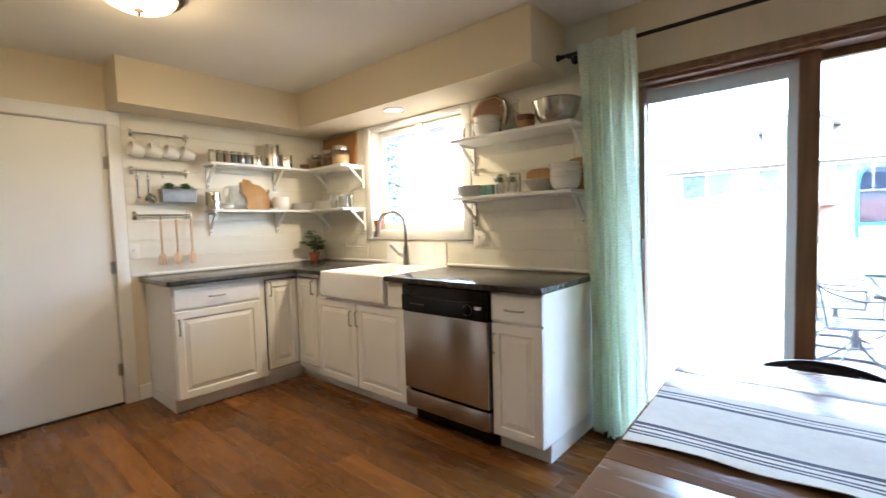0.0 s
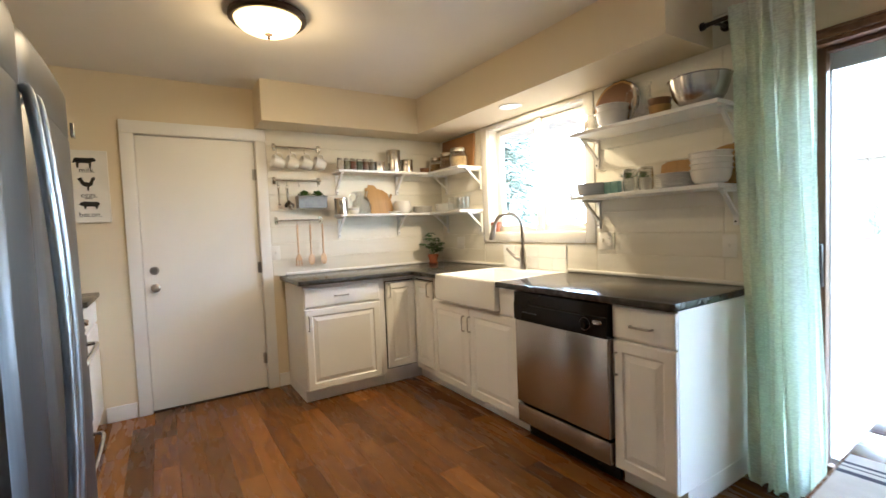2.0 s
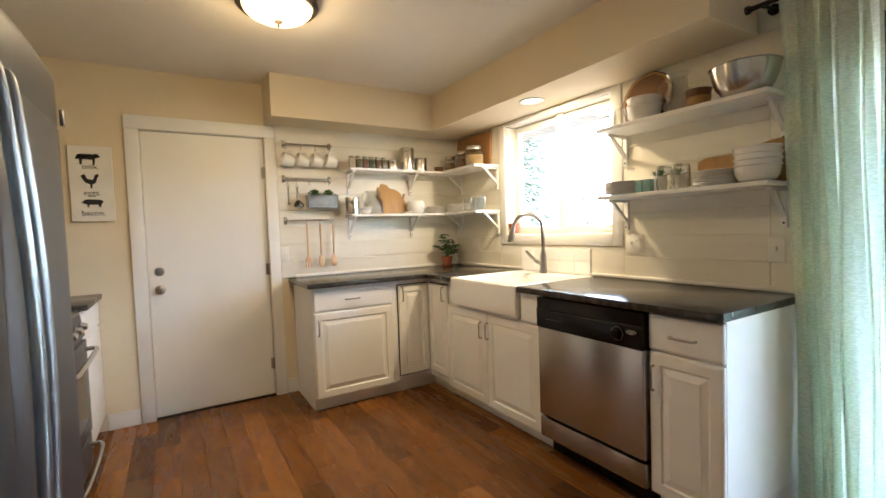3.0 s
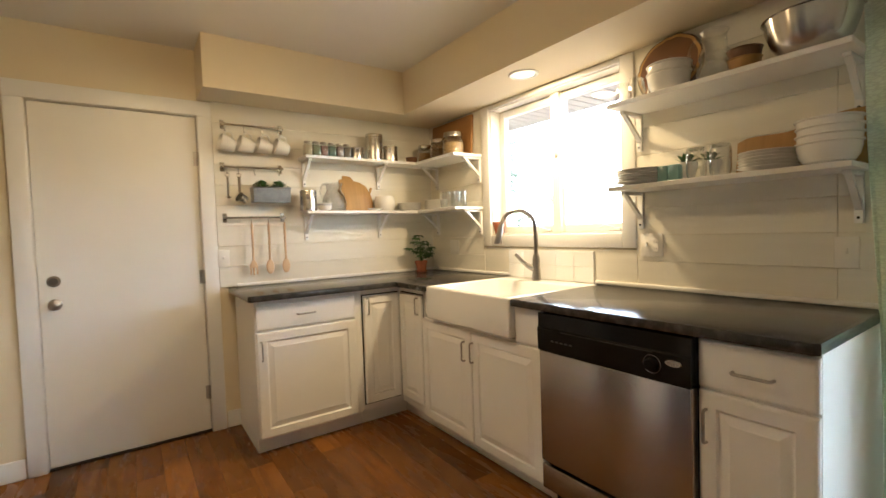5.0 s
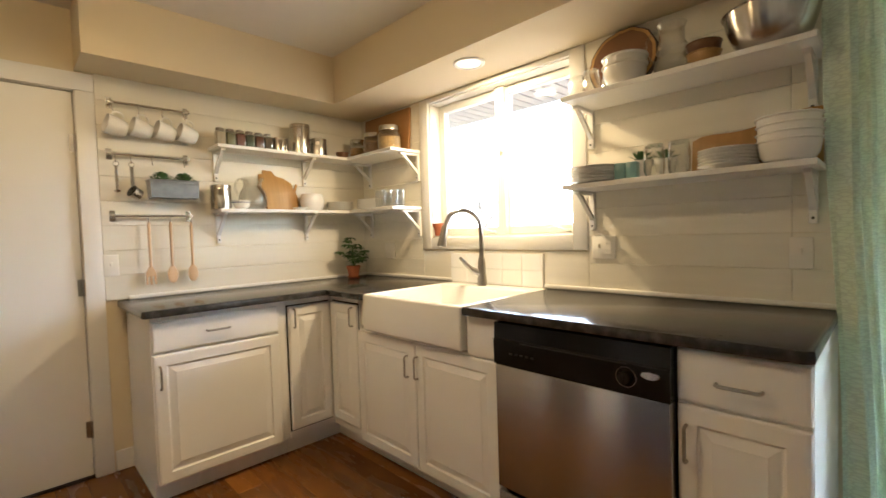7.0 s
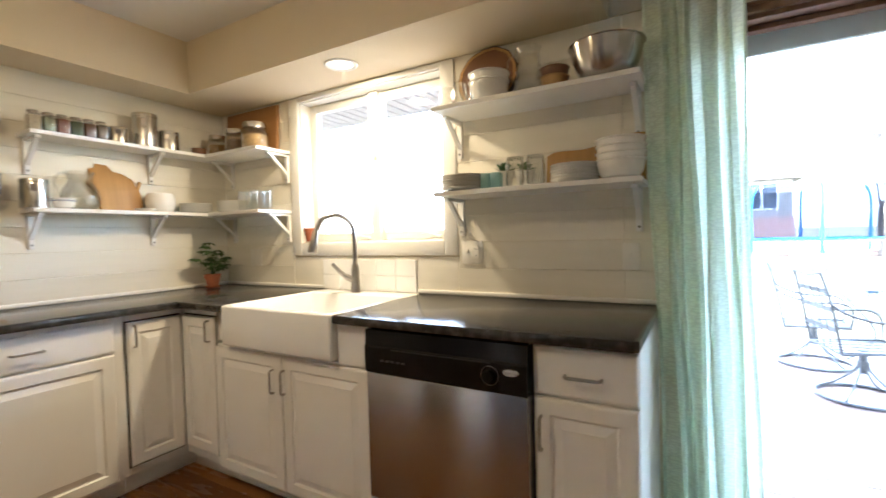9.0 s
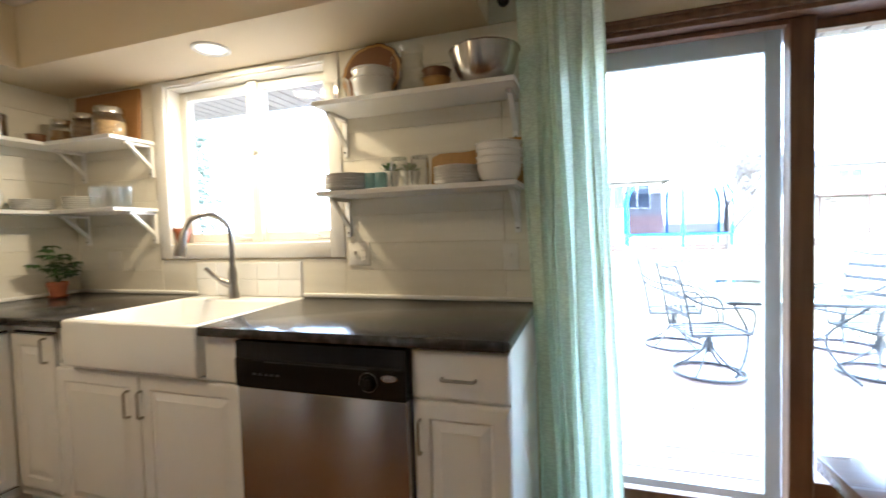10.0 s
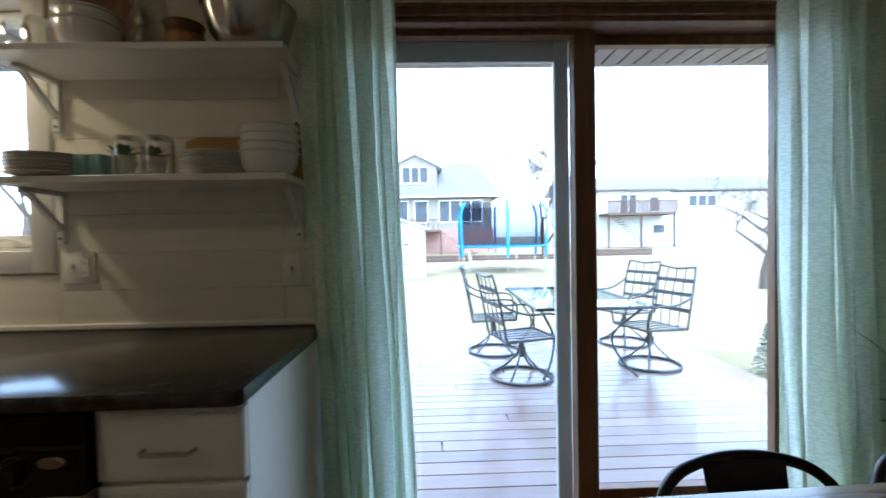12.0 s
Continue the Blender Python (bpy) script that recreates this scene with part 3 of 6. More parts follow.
def curtain(x0, x1, xb0, xb1, folds, seed, label):
    """A hanging panel: folded in plan, loose at the hem, with its own thickness."""
    rnd = random.Random(seed)
    ph = [rnd.uniform(-0.5, 0.5) for _ in range(folds * 2 + 3)]
    am = [rnd.uniform(0.75, 1.3) for _ in range(folds * 2 + 3)]
    root = thing("curtain", ((x0 + x1) / 2, 3.005, 0.012), label, "curtain", "pair of mint curtains")
    bm = bmesh.new()
    nu, nv, H = folds * 14, 26, 2.262
    sheets = []
    for side in (0.0,):
        grid = []
        for j in range(nv + 1):
            v = j / nv
            z = H * v
            amp = 0.026 + 0.018 * (1 - v) if v < 0.96 else 0.022
            row = []
            for i in range(nu + 1):
                u = i / nu
                a = xb0 + (xb1 - xb0) * u
                b = x0 + (x1 - x0) * u
                s = folds * (u + 0.045 * math.sin(2 * math.pi * u * 1.5 + seed) + 0.02 * math.sin(2 * math.pi * u * 3.7 + 2 * seed) * (1 - 0.5 * v))
                s = min(max(s, 0.0), folds + 0.5)
                k = int(s * 2)
                x = a + (b - a) * v + 0.010 * math.sin(2 * math.pi * s * 2 + ph[k]) + 0.006 * math.sin(9 * v + ph[k] * 5)
                y = amp * (math.sin(2 * math.pi * s + 0.8 * math.sin(3 * v + ph[1] * 4) * (1 - v)) * am[int(s)] + 0.30 * math.sin(4.6 * math.pi * s + 2 * v + ph[2]) + 0.9 * noise.noise(Vector((u * 7, v * 1.3, seed * 3.0))))
                top = min(1.0, max(0.0, (v - 0.90) / 0.07))
                y = y * (1 - 0.7 * top) - 0.022 * top + side + 0.012 * noise.noise(Vector((x * 14, v * 3, seed)))
                row.append(bm.verts.new((x - (x0 + x1) / 2, y - 0.004, z + (0.006 * math.sin(s * 6) if j == nv else 0))))
            grid.append(row)
        sheets.append(grid)
    for g, flip in ((sheets[0], False),):
        for j in range(nv):
            for i in range(nu):
                q = (g[j][i], g[j][i + 1], g[j + 1][i + 1], g[j + 1][i])
                bm.faces.new(q[::-1] if flip else q)
    edges = [[tuple(g[j][i].co) for j in range(nv + 1)] for i in (0, nu)]
    bottom = [tuple(v.co) for v in g[0]]
    bmesh.ops.recalc_face_normals(bm, faces=bm.faces)
    part("panel", bm, CURT, root)
    hem = bmesh.new()
    for e in edges:
        tube(hem, e, 0.0035, 5)
    tube(hem, bottom, 0.0035, 5)
    part("hem", hem, CURT, root, "stitched mint hem")
    return root


curtain(-0.405, -0.075, -0.328, -0.018, 6, 3, "mint green crinkled linen curtain gathered beside the counter")
curtain(1.245, 1.70, 1.265, 1.76, 6, 8, "mint green crinkled linen curtain gathered beside the glass door")

# ---- base cabinets ----
YF, XF = 2.437, -2.635    # faces of the doors on the two runs
TOEY, TOEX = 2.515, -2.705


def handle_bar(bm, c, length, axis, out):
    """A square bar pull on two feet; out is the direction off the door."""
    c, out = Vector(c), Vector(out)
    ax = Vector((1, 0, 0)) if axis == "x" else Vector((0, 1, 0)) if axis == "y" else Vector((0, 0, 1))
    a, b = c - ax * length / 2, c + ax * length / 2
    tube(bm, [a + out * 0.004 - ax * 0.001, a + out * 0.020, a + out * 0.027 + ax * 0.006, b + out * 0.027 - ax * 0.006, b + out * 0.020, b + out * 0.004], 0.0052, 6)


def raised(parent, name, lo, hi, face, flat=False, pull=None):
    """A cabinet front with a stepped raised field. face: '-y' or '+x'. lo, hi: corners (u, z) along the run; pull: (u, z, axis)."""
    (u0, z0), (u1, z1) = lo, hi
    bm = bmesh.new()

    def P(u, z, d):
        return (u, YF - d, z) if face == "-y" else (XF + d, u, z)
    rings = [(0.0, -0.019), (0.0, -0.006), (0.004, -0.0015), (0.011, 0.0)]
    rings += [(0.016, 0.0)] if flat else [(0.052, 0.0), (0.054, -0.002), (0.057, -0.0062), (0.061, -0.0074), (0.066, -0.0066), (0.088, -0.0010), (0.091, 0.0005)]
    loops = [[bm.verts.new(P(u, z, d)) for u, z in ((u0 + i, z0 + i), (u1 - i, z0 + i), (u1 - i, z1 - i), (u0 + i, z1 - i))] for i, d in rings]
    for a, b in zip(loops, loops[1:]):
        for k in range(4):
            bm.faces.new((a[k], a[(k + 1) % 4], b[(k + 1) % 4], b[k]))
    bm.faces.new(loops[-1])
    bm.faces.new(loops[0][::-1])
    bmesh.ops.recalc_face_normals(bm, faces=bm.faces)
    f = part(name, bm, CAB, parent, "white raised-panel front" if not flat else "white slab drawer front")
    for p in f.data.polygons:
        p.use_smooth = False
    if pull:
        bm = bmesh.new()
        u, z, ax = pull
        handle_bar(bm, P(u, z, 0), 0.105, ax if ax == "z" else ("x" if face == "-y" else "y"), (0, -1, 0) if face == "-y" else (1, 0, 0))
        part("handle", bm, NICKEL, f, "satin nickel bar pull")
    return f


# left-hand run: drawer over door
cab = thing("base_cabinet", (0, 0, 0), "white cabinet with one drawer over a raised-panel door", "cabinet", "white base cabinets")
bm = bmesh.new()
box(bm, (XW + 0.016, 1.508, 0.10), (XF - 0.019, 2.165, CB), 0.001)
box(bm, (XW + 0.016, 1.508, 0.0), (TOEX, 2.165, 0.0995), 0.001)
part("body", bm, CAB, cab)
raised(cab, "drawer", (1.512, 0.728), (2.116, 0.874), "+x", True, (1.798, 0.802, "u"))
raised(cab, "door", (1.512, 0.100), (2.116, 0.717), "+x", False, (1.536, 0.612, "z"))
# corner unit with a folding pair of doors
cab = thing("corner_cabinet", (0, 0, 0), "white corner cabinet with two hinged raised-panel doors", "cabinet", "white base cabinets")
bm = bmesh.new()
prism(bm, [(XW + 0.016, 2.167), (XF - 0.019, 2.167), (XF - 0.019, YF + 0.019), (-2.352, YF + 0.019), (-2.352, YW - 0.016), (XW + 0.016, YW - 0.016)], "z", 0.10, CB)
prism(bm, [(XW + 0.016, 2.167), (TOEX, 2.167), (TOEX, TOEY), (-2.352, TOEY), (-2.352, YW - 0.016), (XW + 0.016, YW - 0.016)], "z", 0.0, 0.0995)
part("body", bm, CAB, cab)
# near-black plates on the body paint the shade in the gaps round both doors
part("door_gap", B((XF - 0.0189, 2.166, 0.138), (XF - 0.0165, YF + 0.001, 0.866)), BLACKGAP, cab, "near-black plate painting the shade in the gap round the door")
part("door_gap", B((XF + 0.001, YF + 0.0165, 0.138), (-2.3525, YF + 0.0189, 0.866)), BLACKGAP, cab, "near-black plate painting the shade in the gap round the door")
raised(cab, "door", (2.174, 0.146), (YF - 0.0005, 0.858), "+x", False, (2.200, 0.79, "z"))
raised(cab, "door", (XF + 0.0012, 0.146), (-2.356, 0.858), "-y", False, (-2.386, 0.79, "z"))
# sink base
cab = thing("sink_cabinet", (0, 0, 0), "white sink base cabinet with a pair of doors", "cabinet", "white base cabinets")
bm = bmesh.new()
box(bm, (-2.35, YF + 0.019, 0.10), (-1.342, YW - 0.016, 0.728), 0.001)
box(bm, (-2.35, TOEY, 0.0), (-1.342, YW - 0.016, 0.0995), 0.001)
box(bm, (-1.508, YF - 0.001, 0.730), (-1.342, YW - 0.016, CB), 0.001)
box(bm, (-2.35, YF + 0.03, 0.742), (-2.232, YW - 0.016, CB), 0.001)
part("body", bm, CAB, cab)
raised(cab, "door", (-2.346, 0.092), (-1.858, 0.717), "-y", False, (-1.906, 0.600, "z"))
raised(cab, "door", (-1.852, 0.092), (-1.350, 0.717), "-y", False, (-1.834, 0.605, "z"))
bm = bmesh.new()
box(bm, (-2.07, TOEY - 0.006, 0.02), (-1.80, TOEY, 0.085), 0.002)
v = part("toe_vent", bm, TRIM, cab, "white toe-kick vent grille")
for i in range(6):
    part("slat", B((-2.06, TOEY - 0.010, 0.028 + i * 0.009), (-1.81, TOEY - 0.006, 0.032 + i * 0.009)), TRIM, v)
# end cabinet
cab = thing("end_cabinet", (0, 0, 0), "narrow white end cabinet with drawer over door", "cabinet", "white base cabinets")
bm = bmesh.new()
box(bm, (-0.677, YF + 0.019, 0.10), (-0.362, YW - 0.016, CB), 0.001)
box(bm, (-0.677, TOEY, 0.0), (-0.362, YW - 0.016, 0.0995), 0.001)
part("body", bm, CAB, cab)
raised(cab, "drawer", (-0.674, 0.738), (-0.364, 0.890), "-y", True, (-0.517, 0.807, "u"))
raised(cab, "door", (-0.674, 0.100), (-0.364, 0.726), "-y", False, (-0.648, 0.616, "z"))

# ---- counters ----
def counter_slab(outline, label):
    bm = prism(bmesh.new(), outline, "z", CB, CT, 0.007)
    ob = tagged(link("countertop", bm, STONE), label, "countertop", "stone countertops")
    return ob


counter_slab([(XW + 0.016, 1.470), (-2.610, 1.470), (-2.596, 1.484), (-2.596, 2.392), (-2.236, 2.392), (-2.236, YW - 0.014), (XW + 0.016, YW - 0.014)], "honed dark grey granite corner countertop")
counter_slab([(-1.500, 2.400), (-0.372, 2.410), (-0.357, 2.425), (-0.357, YW - 0.014), (-1.548, YW - 0.014), (-1.502, 2.58)], "polished dark granite countertop above the dishwasher")

# ---- farmhouse sink ----
sink = thing("farmhouse_sink", (-1.870, 2.398, 0.742), "white porcelain apron-front farmhouse sink", "sink")
sw, sd, sh = 0.360, 0.700, 0.195
bm = bmesh.new()
o = [(-sw, 0), (sw, 0), (sw, sd), (-sw, sd)]
i_ = [(-sw + 0.035, 0.035), (sw - 0.035, 0.035), (sw - 0.035, sd - 0.14), (-sw + 0.035, sd - 0.14)]
lo_ = [(-sw + 0.06, 0.06), (sw - 0.06, 0.06), (sw - 0.06, sd - 0.17), (-sw + 0.06, sd - 0.17)]
L0 = [bm.verts.new((x, y, 0)) for x, y in o]
L1 = [bm.verts.new((x, y, sh)) for x, y in o]
L2 = [bm.verts.new((x, y, sh)) for x, y in i_]
L3 = [bm.verts.new((x, y, 0.02)) for x, y in lo_]
for a, b in ((L0, L1), (L1, L2), (L2, L3)):
    for k in range(4):
        bm.faces.new((a[k], a[(k + 1) % 4], b[(k + 1) % 4], b[k]))
bm.faces.new(L3)
bm.faces.new(L0[::-1])
bmesh.ops.recalc_face_normals(bm, faces=bm.faces)
bmesh.ops.bevel(bm, geom=[e for e in bm.edges], offset=0.011, segments=3, affect="EDGES", profile=0.5)
part("basin", bm, PORC, sink)
part("drain", lathe(bmesh.new(), [(0, 0.024), (0.02, 0.024), (0.035, 0.028), (0.043, 0.0325), (0.045, 0.030)], 20, at=(0, 0.28, 0)), BSTEEL, sink, "steel strainer drain")

faucet = thing("faucet", (-1.905, 3.012, CT + 0.003), "brushed nickel high-arc pull-down faucet", "faucet")
bm = lathe(bmesh.new(), [(0, 0), (0.030, 0), (0.029, 0.02), (0.025, 0.05), (0.023, 0.13), (0.017, 0.16), (0, 0.162)], 22)
part("faucet_body", bm, NICKEL, faucet)
arc = smooth_path([(0, 0, 0.15), (0, 0, 0.30), (-0.007, -0.016, 0.385), (-0.042, -0.082, 0.436), (-0.082, -0.156, 0.416), (-0.100, -0.190, 0.356)], 8)
part("spout", tube(bmesh.new(), arc, 0.0135, 14), NICKEL, faucet)
tip, dirn = Vector((-0.100, -0.190, 0.356)), Vector((-0.012, -0.022, -0.118))
part("spray_head", tube(bmesh.new(), [tip, tip + dirn * 0.15, tip + dirn * 0.6, tip + dirn, tip + dirn * 1.04], [0.0145, 0.018, 0.021, 0.026, 0.023], 16), NICKEL, faucet)
bm = bmesh.new()
tube(bm, [(-0.008, -0.008, 0.07), (-0.035, -0.03, 0.088), (-0.050, -0.040, 0.098)], [0.019, 0.018, 0.015], 14)
tube(bm, [(-0.040, -0.032, 0.09), (-0.07, -0.055, 0.122), (-0.104, -0.074, 0.165)], [0.0145, 0.0125, 0.010], 12)
part("lever", bm, NICKEL, faucet)

# square tiles behind the sink
splash = structure("backsplash", B((-2.248, YW - 0.018, CT - 0.001), (-1.550, YW - 0.013, 1.121)), TRIM, "two rows of square glazed white tiles behind the sink", "backsplash")
tile = B((0, 0, 0), (0.1372, 0.006, 0.0898), 0.0014)
tile_me = link("tile", tile, PORC, splash)
tile_me.location = (-2.246, YW - 0.024, CT)
for r in range(2):
    for k in range(5):
        if r or k:
            t_ = new("tile", tile_me.data)
            t_.parent = splash
            t_.location = (-2.246 + k * 0.1388, YW - 0.024, CT + 0.001 + r * 0.0912)

# ---- dishwasher ----
dw = thing("dishwasher", (-1.010, YF - 0.02, 0), "stainless steel dishwasher with black control panel", "dishwasher")
part("tub", B((-0.326, 0.04, 0.10), (0.326, 0.60, 0.895)), BPLAST, dw)
part("door_panel", B((-0.328, -0.004, 0.232), (0.328, 0.038, 0.727), 0.006, 3), STEEL, dw, "brushed stainless door panel")
part("lower_panel", B((-0.328, 0.0, 0.105), (0.328, 0.036, 0.215), 0.005, 2), STEEL, dw, "brushed stainless lower panel")
part("toe_plate", B((-0.32, 0.085, 0.0), (0.32, 0.10, 0.10)), BPLAST, dw)
bm = prism(bmesh.new(), [(0.04, 0.730), (-0.010, 0.730), (-0.012, 0.826), (-0.006, 0.832), (-0.005, 0.872), (-0.006, 0.892), (0.04, 0.894)], "x", -0.328, 0.328)
cp = part("control_panel", bm, BPLAST, dw, "glossy black control panel")
mm = Matrix.Translation((0.199, -0.012, 0.783)) @ pose(0, 0, 0, 90, 0, 0)
part("dial_ring", lathe(bmesh.new(), [(0.0308, 0), (0.0322, 0), (0.0322, 0.0015), (0.0308, 0.0015), (0.0308, 0)], 26, m=mm), NICKEL, cp, "thin metal dial ring")
bm = lathe(bmesh.new(), [(0, 0.022), (0.018, 0.022), (0.021, 0.018), (0.023, 0.0), (0, 0.0)], 26, m=mm)
box(bm, (0.196, -0.036, 0.766), (0.202, -0.030, 0.800), 0.001)
part("dial", bm, BPLAST, cp)
mm2 = Matrix.Translation((0.272, -0.012, 0.800)) @ pose(0, 0, 0, 90, 0, 0) @ Matrix.Diagonal((1.7, 0.75, 1, 1))
part("badge", lathe(bmesh.new(), [(0, 0.003), (0.015, 0.003), (0.017, 0)], 24, m=mm2), BSTEEL, cp, "small oval metal badge")
bm = bmesh.new()
for k in range(5):
    box(bm, (-0.25 + k * 0.024, -0.0155, 0.776), (-0.236 + k * 0.024, -0.011, 0.782))
part("button_marks", bm, FRSTEEL, cp)
# no hollow here: a proud ink-black strip paints a recess's shade
part("handle_recess", B((-0.20, -0.0135, 0.8215), (0.20, 0.02, 0.8255)), INK, cp)

# ---- lamps ----
dome = thing("ceiling_lamp", (-1.85, 1.20, ZC), "flush ceiling lamp with glowing alabaster dome and dark bronze rim", "ceiling lamp")
part("rim", lathe(bmesh.new(), [(0.07, 0.0), (0.175, 0.0), (0.195, -0.012), (0.198, -0.034), (0.186, -0.046), (0.172, -0.044), (0.165, -0.02), (0.07, -0.006), (0.07, 0.0)], 40), BRONZE, dome, "dark bronze rim")
part("shade", lathe(bmesh.new(), [(0.170, -0.036), (0.163, -0.056), (0.143, -0.076), (0.108, -0.094), (0.062, -0.106), (0.0, -0.110)], 40), DOMEG, dome, "glowing alabaster glass bowl")
dome.children[-1].visible_shadow = False
part("finial", lathe(bmesh.new(), [(0, -0.107), (0.020, -0.108), (0.022, -0.113), (0.010, -0.118), (0.006, -0.124), (0.009, -0.130), (0.005, -0.137), (0, -0.138)], 18), BRONZE, dome, "small bronze finial")
rl = thing("recessed_light", (-1.825, 2.861, SZ), "round white recessed downlight over the sink", "downlight")
part("trim_ring", lathe(bmesh.new(), [(0.060, 0.0), (0.086, 0.0), (0.086, -0.004), (0.079, -0.008), (0.066, -0.006), (0.060, 0.0)], 36), TRIM, rl)
part("lens", lathe(bmesh.new(), [(0.062, -0.003), (0.0, -0.0032)], 36), CANG, rl, "glowing lens")

# ---- fridge ----
fr = thing("refrigerator", (-0.89, -0.363, 0), "stainless side-by-side refrigerator with bowed doors", "refrigerator")
part("case", B((-0.455, 0.0, 0.05), (0.455, 0.70, 1.795), 0.006, 2), FRSTEEL, fr)
part("grille", B((-0.44, 0.66, 0.0), (0.44, 0.72, 0.095), 0.004), BPLAST, fr)


def bowed(u0, u1, z0, z1):
    """A fridge door with a bowed face that rolls back at its top."""
    bm = bmesh.new()
    n, rows = 14, [(z0, 0.0), (z0 + 0.02, 0.0), (z1 - 0.17, 0.0), (z1 - 0.165, -0.004), (z1 - 0.158, -0.001), (z1 - 0.03, -0.001), (z1 - 0.01, -0.004), (z1, -0.014)]
    grid = []
    for z, back in rows:
        row = []
        for i in range(n + 1):
            t = i / n
            e = min(t, 1 - t)
            y = 0.765 + 0.008 * (1 - (2 * t - 1) ** 2) - (0.014 * (1 - e / 0.04) ** 2 if e < 0.04 else 0) + back
            row.append(bm.verts.new((u0 + (u1 - u0) * t, y, z)))
        grid.append(row)
    for a, b in zip(grid, grid[1:]):
        for i in range(n):
            bm.faces.new((a[i], a[i + 1], b[i + 1], b[i]))
    back = [[bm.verts.new((u, 0.703, z)) for u in (u0, u1)] for z in (z0, z1)]
    bm.faces.new([r[0] for r in grid] + [back[1][0], back[0][0]])
    bm.faces.new([r[-1] for r in grid][::-1] + [back[0][1], back[1][1]])
    bm.faces.new(grid[-1] + [back[1][1], back[1][0]])
    bm.faces.new(grid[0][::-1] + [back[0][0], back[0][1]])
    bm.faces.new((back[0][0], back[0][1], back[1][1], back[1][0]))
    bmesh.ops.recalc_face_normals(bm, faces=bm.faces)
    return bm


for u0, u1, hx in ((-0.455, 0.193, 0.155), (0.201, 0.455, 0.24)):
    d_ = part("door", bowed(u0, u1, 0.105, 1.805), FRSTEEL, fr, "bowed brushed steel door")
    hp = smooth_path([(hx, 0.772, 1.64), (hx, 0.788, 1.60), (hx, 0.808, 1.32), (hx, 0.815, 1.05), (hx, 0.808, 0.75), (hx, 0.788, 0.45), (hx, 0.772, 0.41)], 6)
    part("handle", tube(bmesh.new(), hp, 0.012, 10), PULLST, d_, "long bowed metal handle")
part("cap_band", B((-0.453, 0.30, 1.7955), (0.453, 0.695, 1.803), 0.003), FRSTEEL, fr)
part("badge", B((-0.43, 0.772, 1.65), (-0.405, 0.783, 1.70), 0.002), BSTEEL, fr, "small plain metal badge")

# ---- range and its neighbours ----
rg = thing("range", (-2.245, -0.46, 0), "stainless gas range with front knobs and oven door", "range")
part("body", B((-0.375, 0.0, 0.05), (0.375, 0.66, 0.90), 0.003), FRSTEEL, rg)
part("cooktop", B((-0.38, 0.0, 0.902), (0.38, 0.70, 0.925), 0.006, 2), BPLAST, rg, "black glass cooktop")
bm = prism(bmesh.new(), [(0.66, 0.76), (0.705, 0.77), (0.685, 0.90), (0.66, 0.90)], "x", -0.375, 0.375)
kp = part("knob_panel", bm, FRSTEEL, rg)
for k in range(5):
    mm = Matrix.Translation((-0.30 + k * 0.15, 0.694, 0.832)) @ pose(0, 0, 0, -98, 0, 0)
    part("knob", lathe(bmesh.new(), [(0, 0), (0.026, 0), (0.026, 0.006), (0.020, 0.010), (0.018, 0.032), (0.014, 0.036), (0, 0.036)], 20, m=mm), BSTEEL, kp, "ridged steel burner knob")
od = part("oven_door", B((-0.37, 0.662, 0.24), (0.37, 0.71, 0.752), 0.008, 2), FRSTEEL, rg, "steel oven door")
part("oven_glass", B((-0.26, 0.711, 0.34), (0.26, 0.714, 0.62)), BPLAST, od, "dark oven window")
part("handle", tube(bmesh.new(), smooth_path([(-0.33, 0.71, 0.70), (-0.32, 0.755, 0.70), (-0.2, 0.765, 0.70), (0.2, 0.765, 0.70), (0.32, 0.755, 0.70), (0.33, 0.71, 0.70)], 4), 0.012, 10), BSTEEL, od)
dr = part("drawer", B((-0.37, 0.662, 0.06), (0.37, 0.705, 0.228), 0.008, 2), FRSTEEL, rg)
part("handle", tube(bmesh.new(), smooth_path([(-0.33, 0.705, 0.17), (-0.32, 0.75, 0.17), (-0.2, 0.765, 0.17), (0.2, 0.765, 0.17), (0.32, 0.75, 0.17), (0.33, 0.705, 0.17)], 4), 0.011, 10), BSTEEL, dr)
for g_ in (-0.19, 0.19):
    bm = bmesh.new()
    for k in range(4):
        tube(bm, [(g_ - 0.15 + k * 0.10, 0.12, 0.935), (g_ - 0.15 + k * 0.10, 0.62, 0.935)], 0.006, 6)
    for y in (0.12, 0.37, 0.62):
        tube(bm, [(g_ - 0.16, y, 0.933), (g_ + 0.16, y, 0.933)], 0.006, 6)
    part("grate", bm, BMETAL, rg, "black cast-iron grate")
for x0, x1 in ((XW + 0.002, -2.63), (-1.86, -1.35)):
    c_ = thing("side_cabinet", ((x0 + x1) / 2, YS, 0), "white base cabinet beside the range", "cabinet", "range side cabinets")
    w = (x1 - x0) / 2
    bm = bmesh.new()
    box(bm, (-w, 0.0, 0.10), (w, 0.70, 0.90), 0.002)
    box(bm, (-w, 0.0, 0.0), (w, 0.63, 0.0995), 0.002)
    part("body", bm, CAB, c_)
    part("door", B((-w + 0.004, 0.701, 0.11), (w - 0.004, 0.719, 0.72), 0.004, 2), CAB, c_)
    part("drawer", B((-w + 0.004, 0.701, 0.735), (w - 0.004, 0.719, 0.89), 0.004, 2), CAB, c_)
    tagged(link("countertop", B((x0, YS, 0.902), (x1, 0.262, 0.935), 0.005, 2), STONE), "short dark granite countertop beside the range", "countertop", "stone countertops")

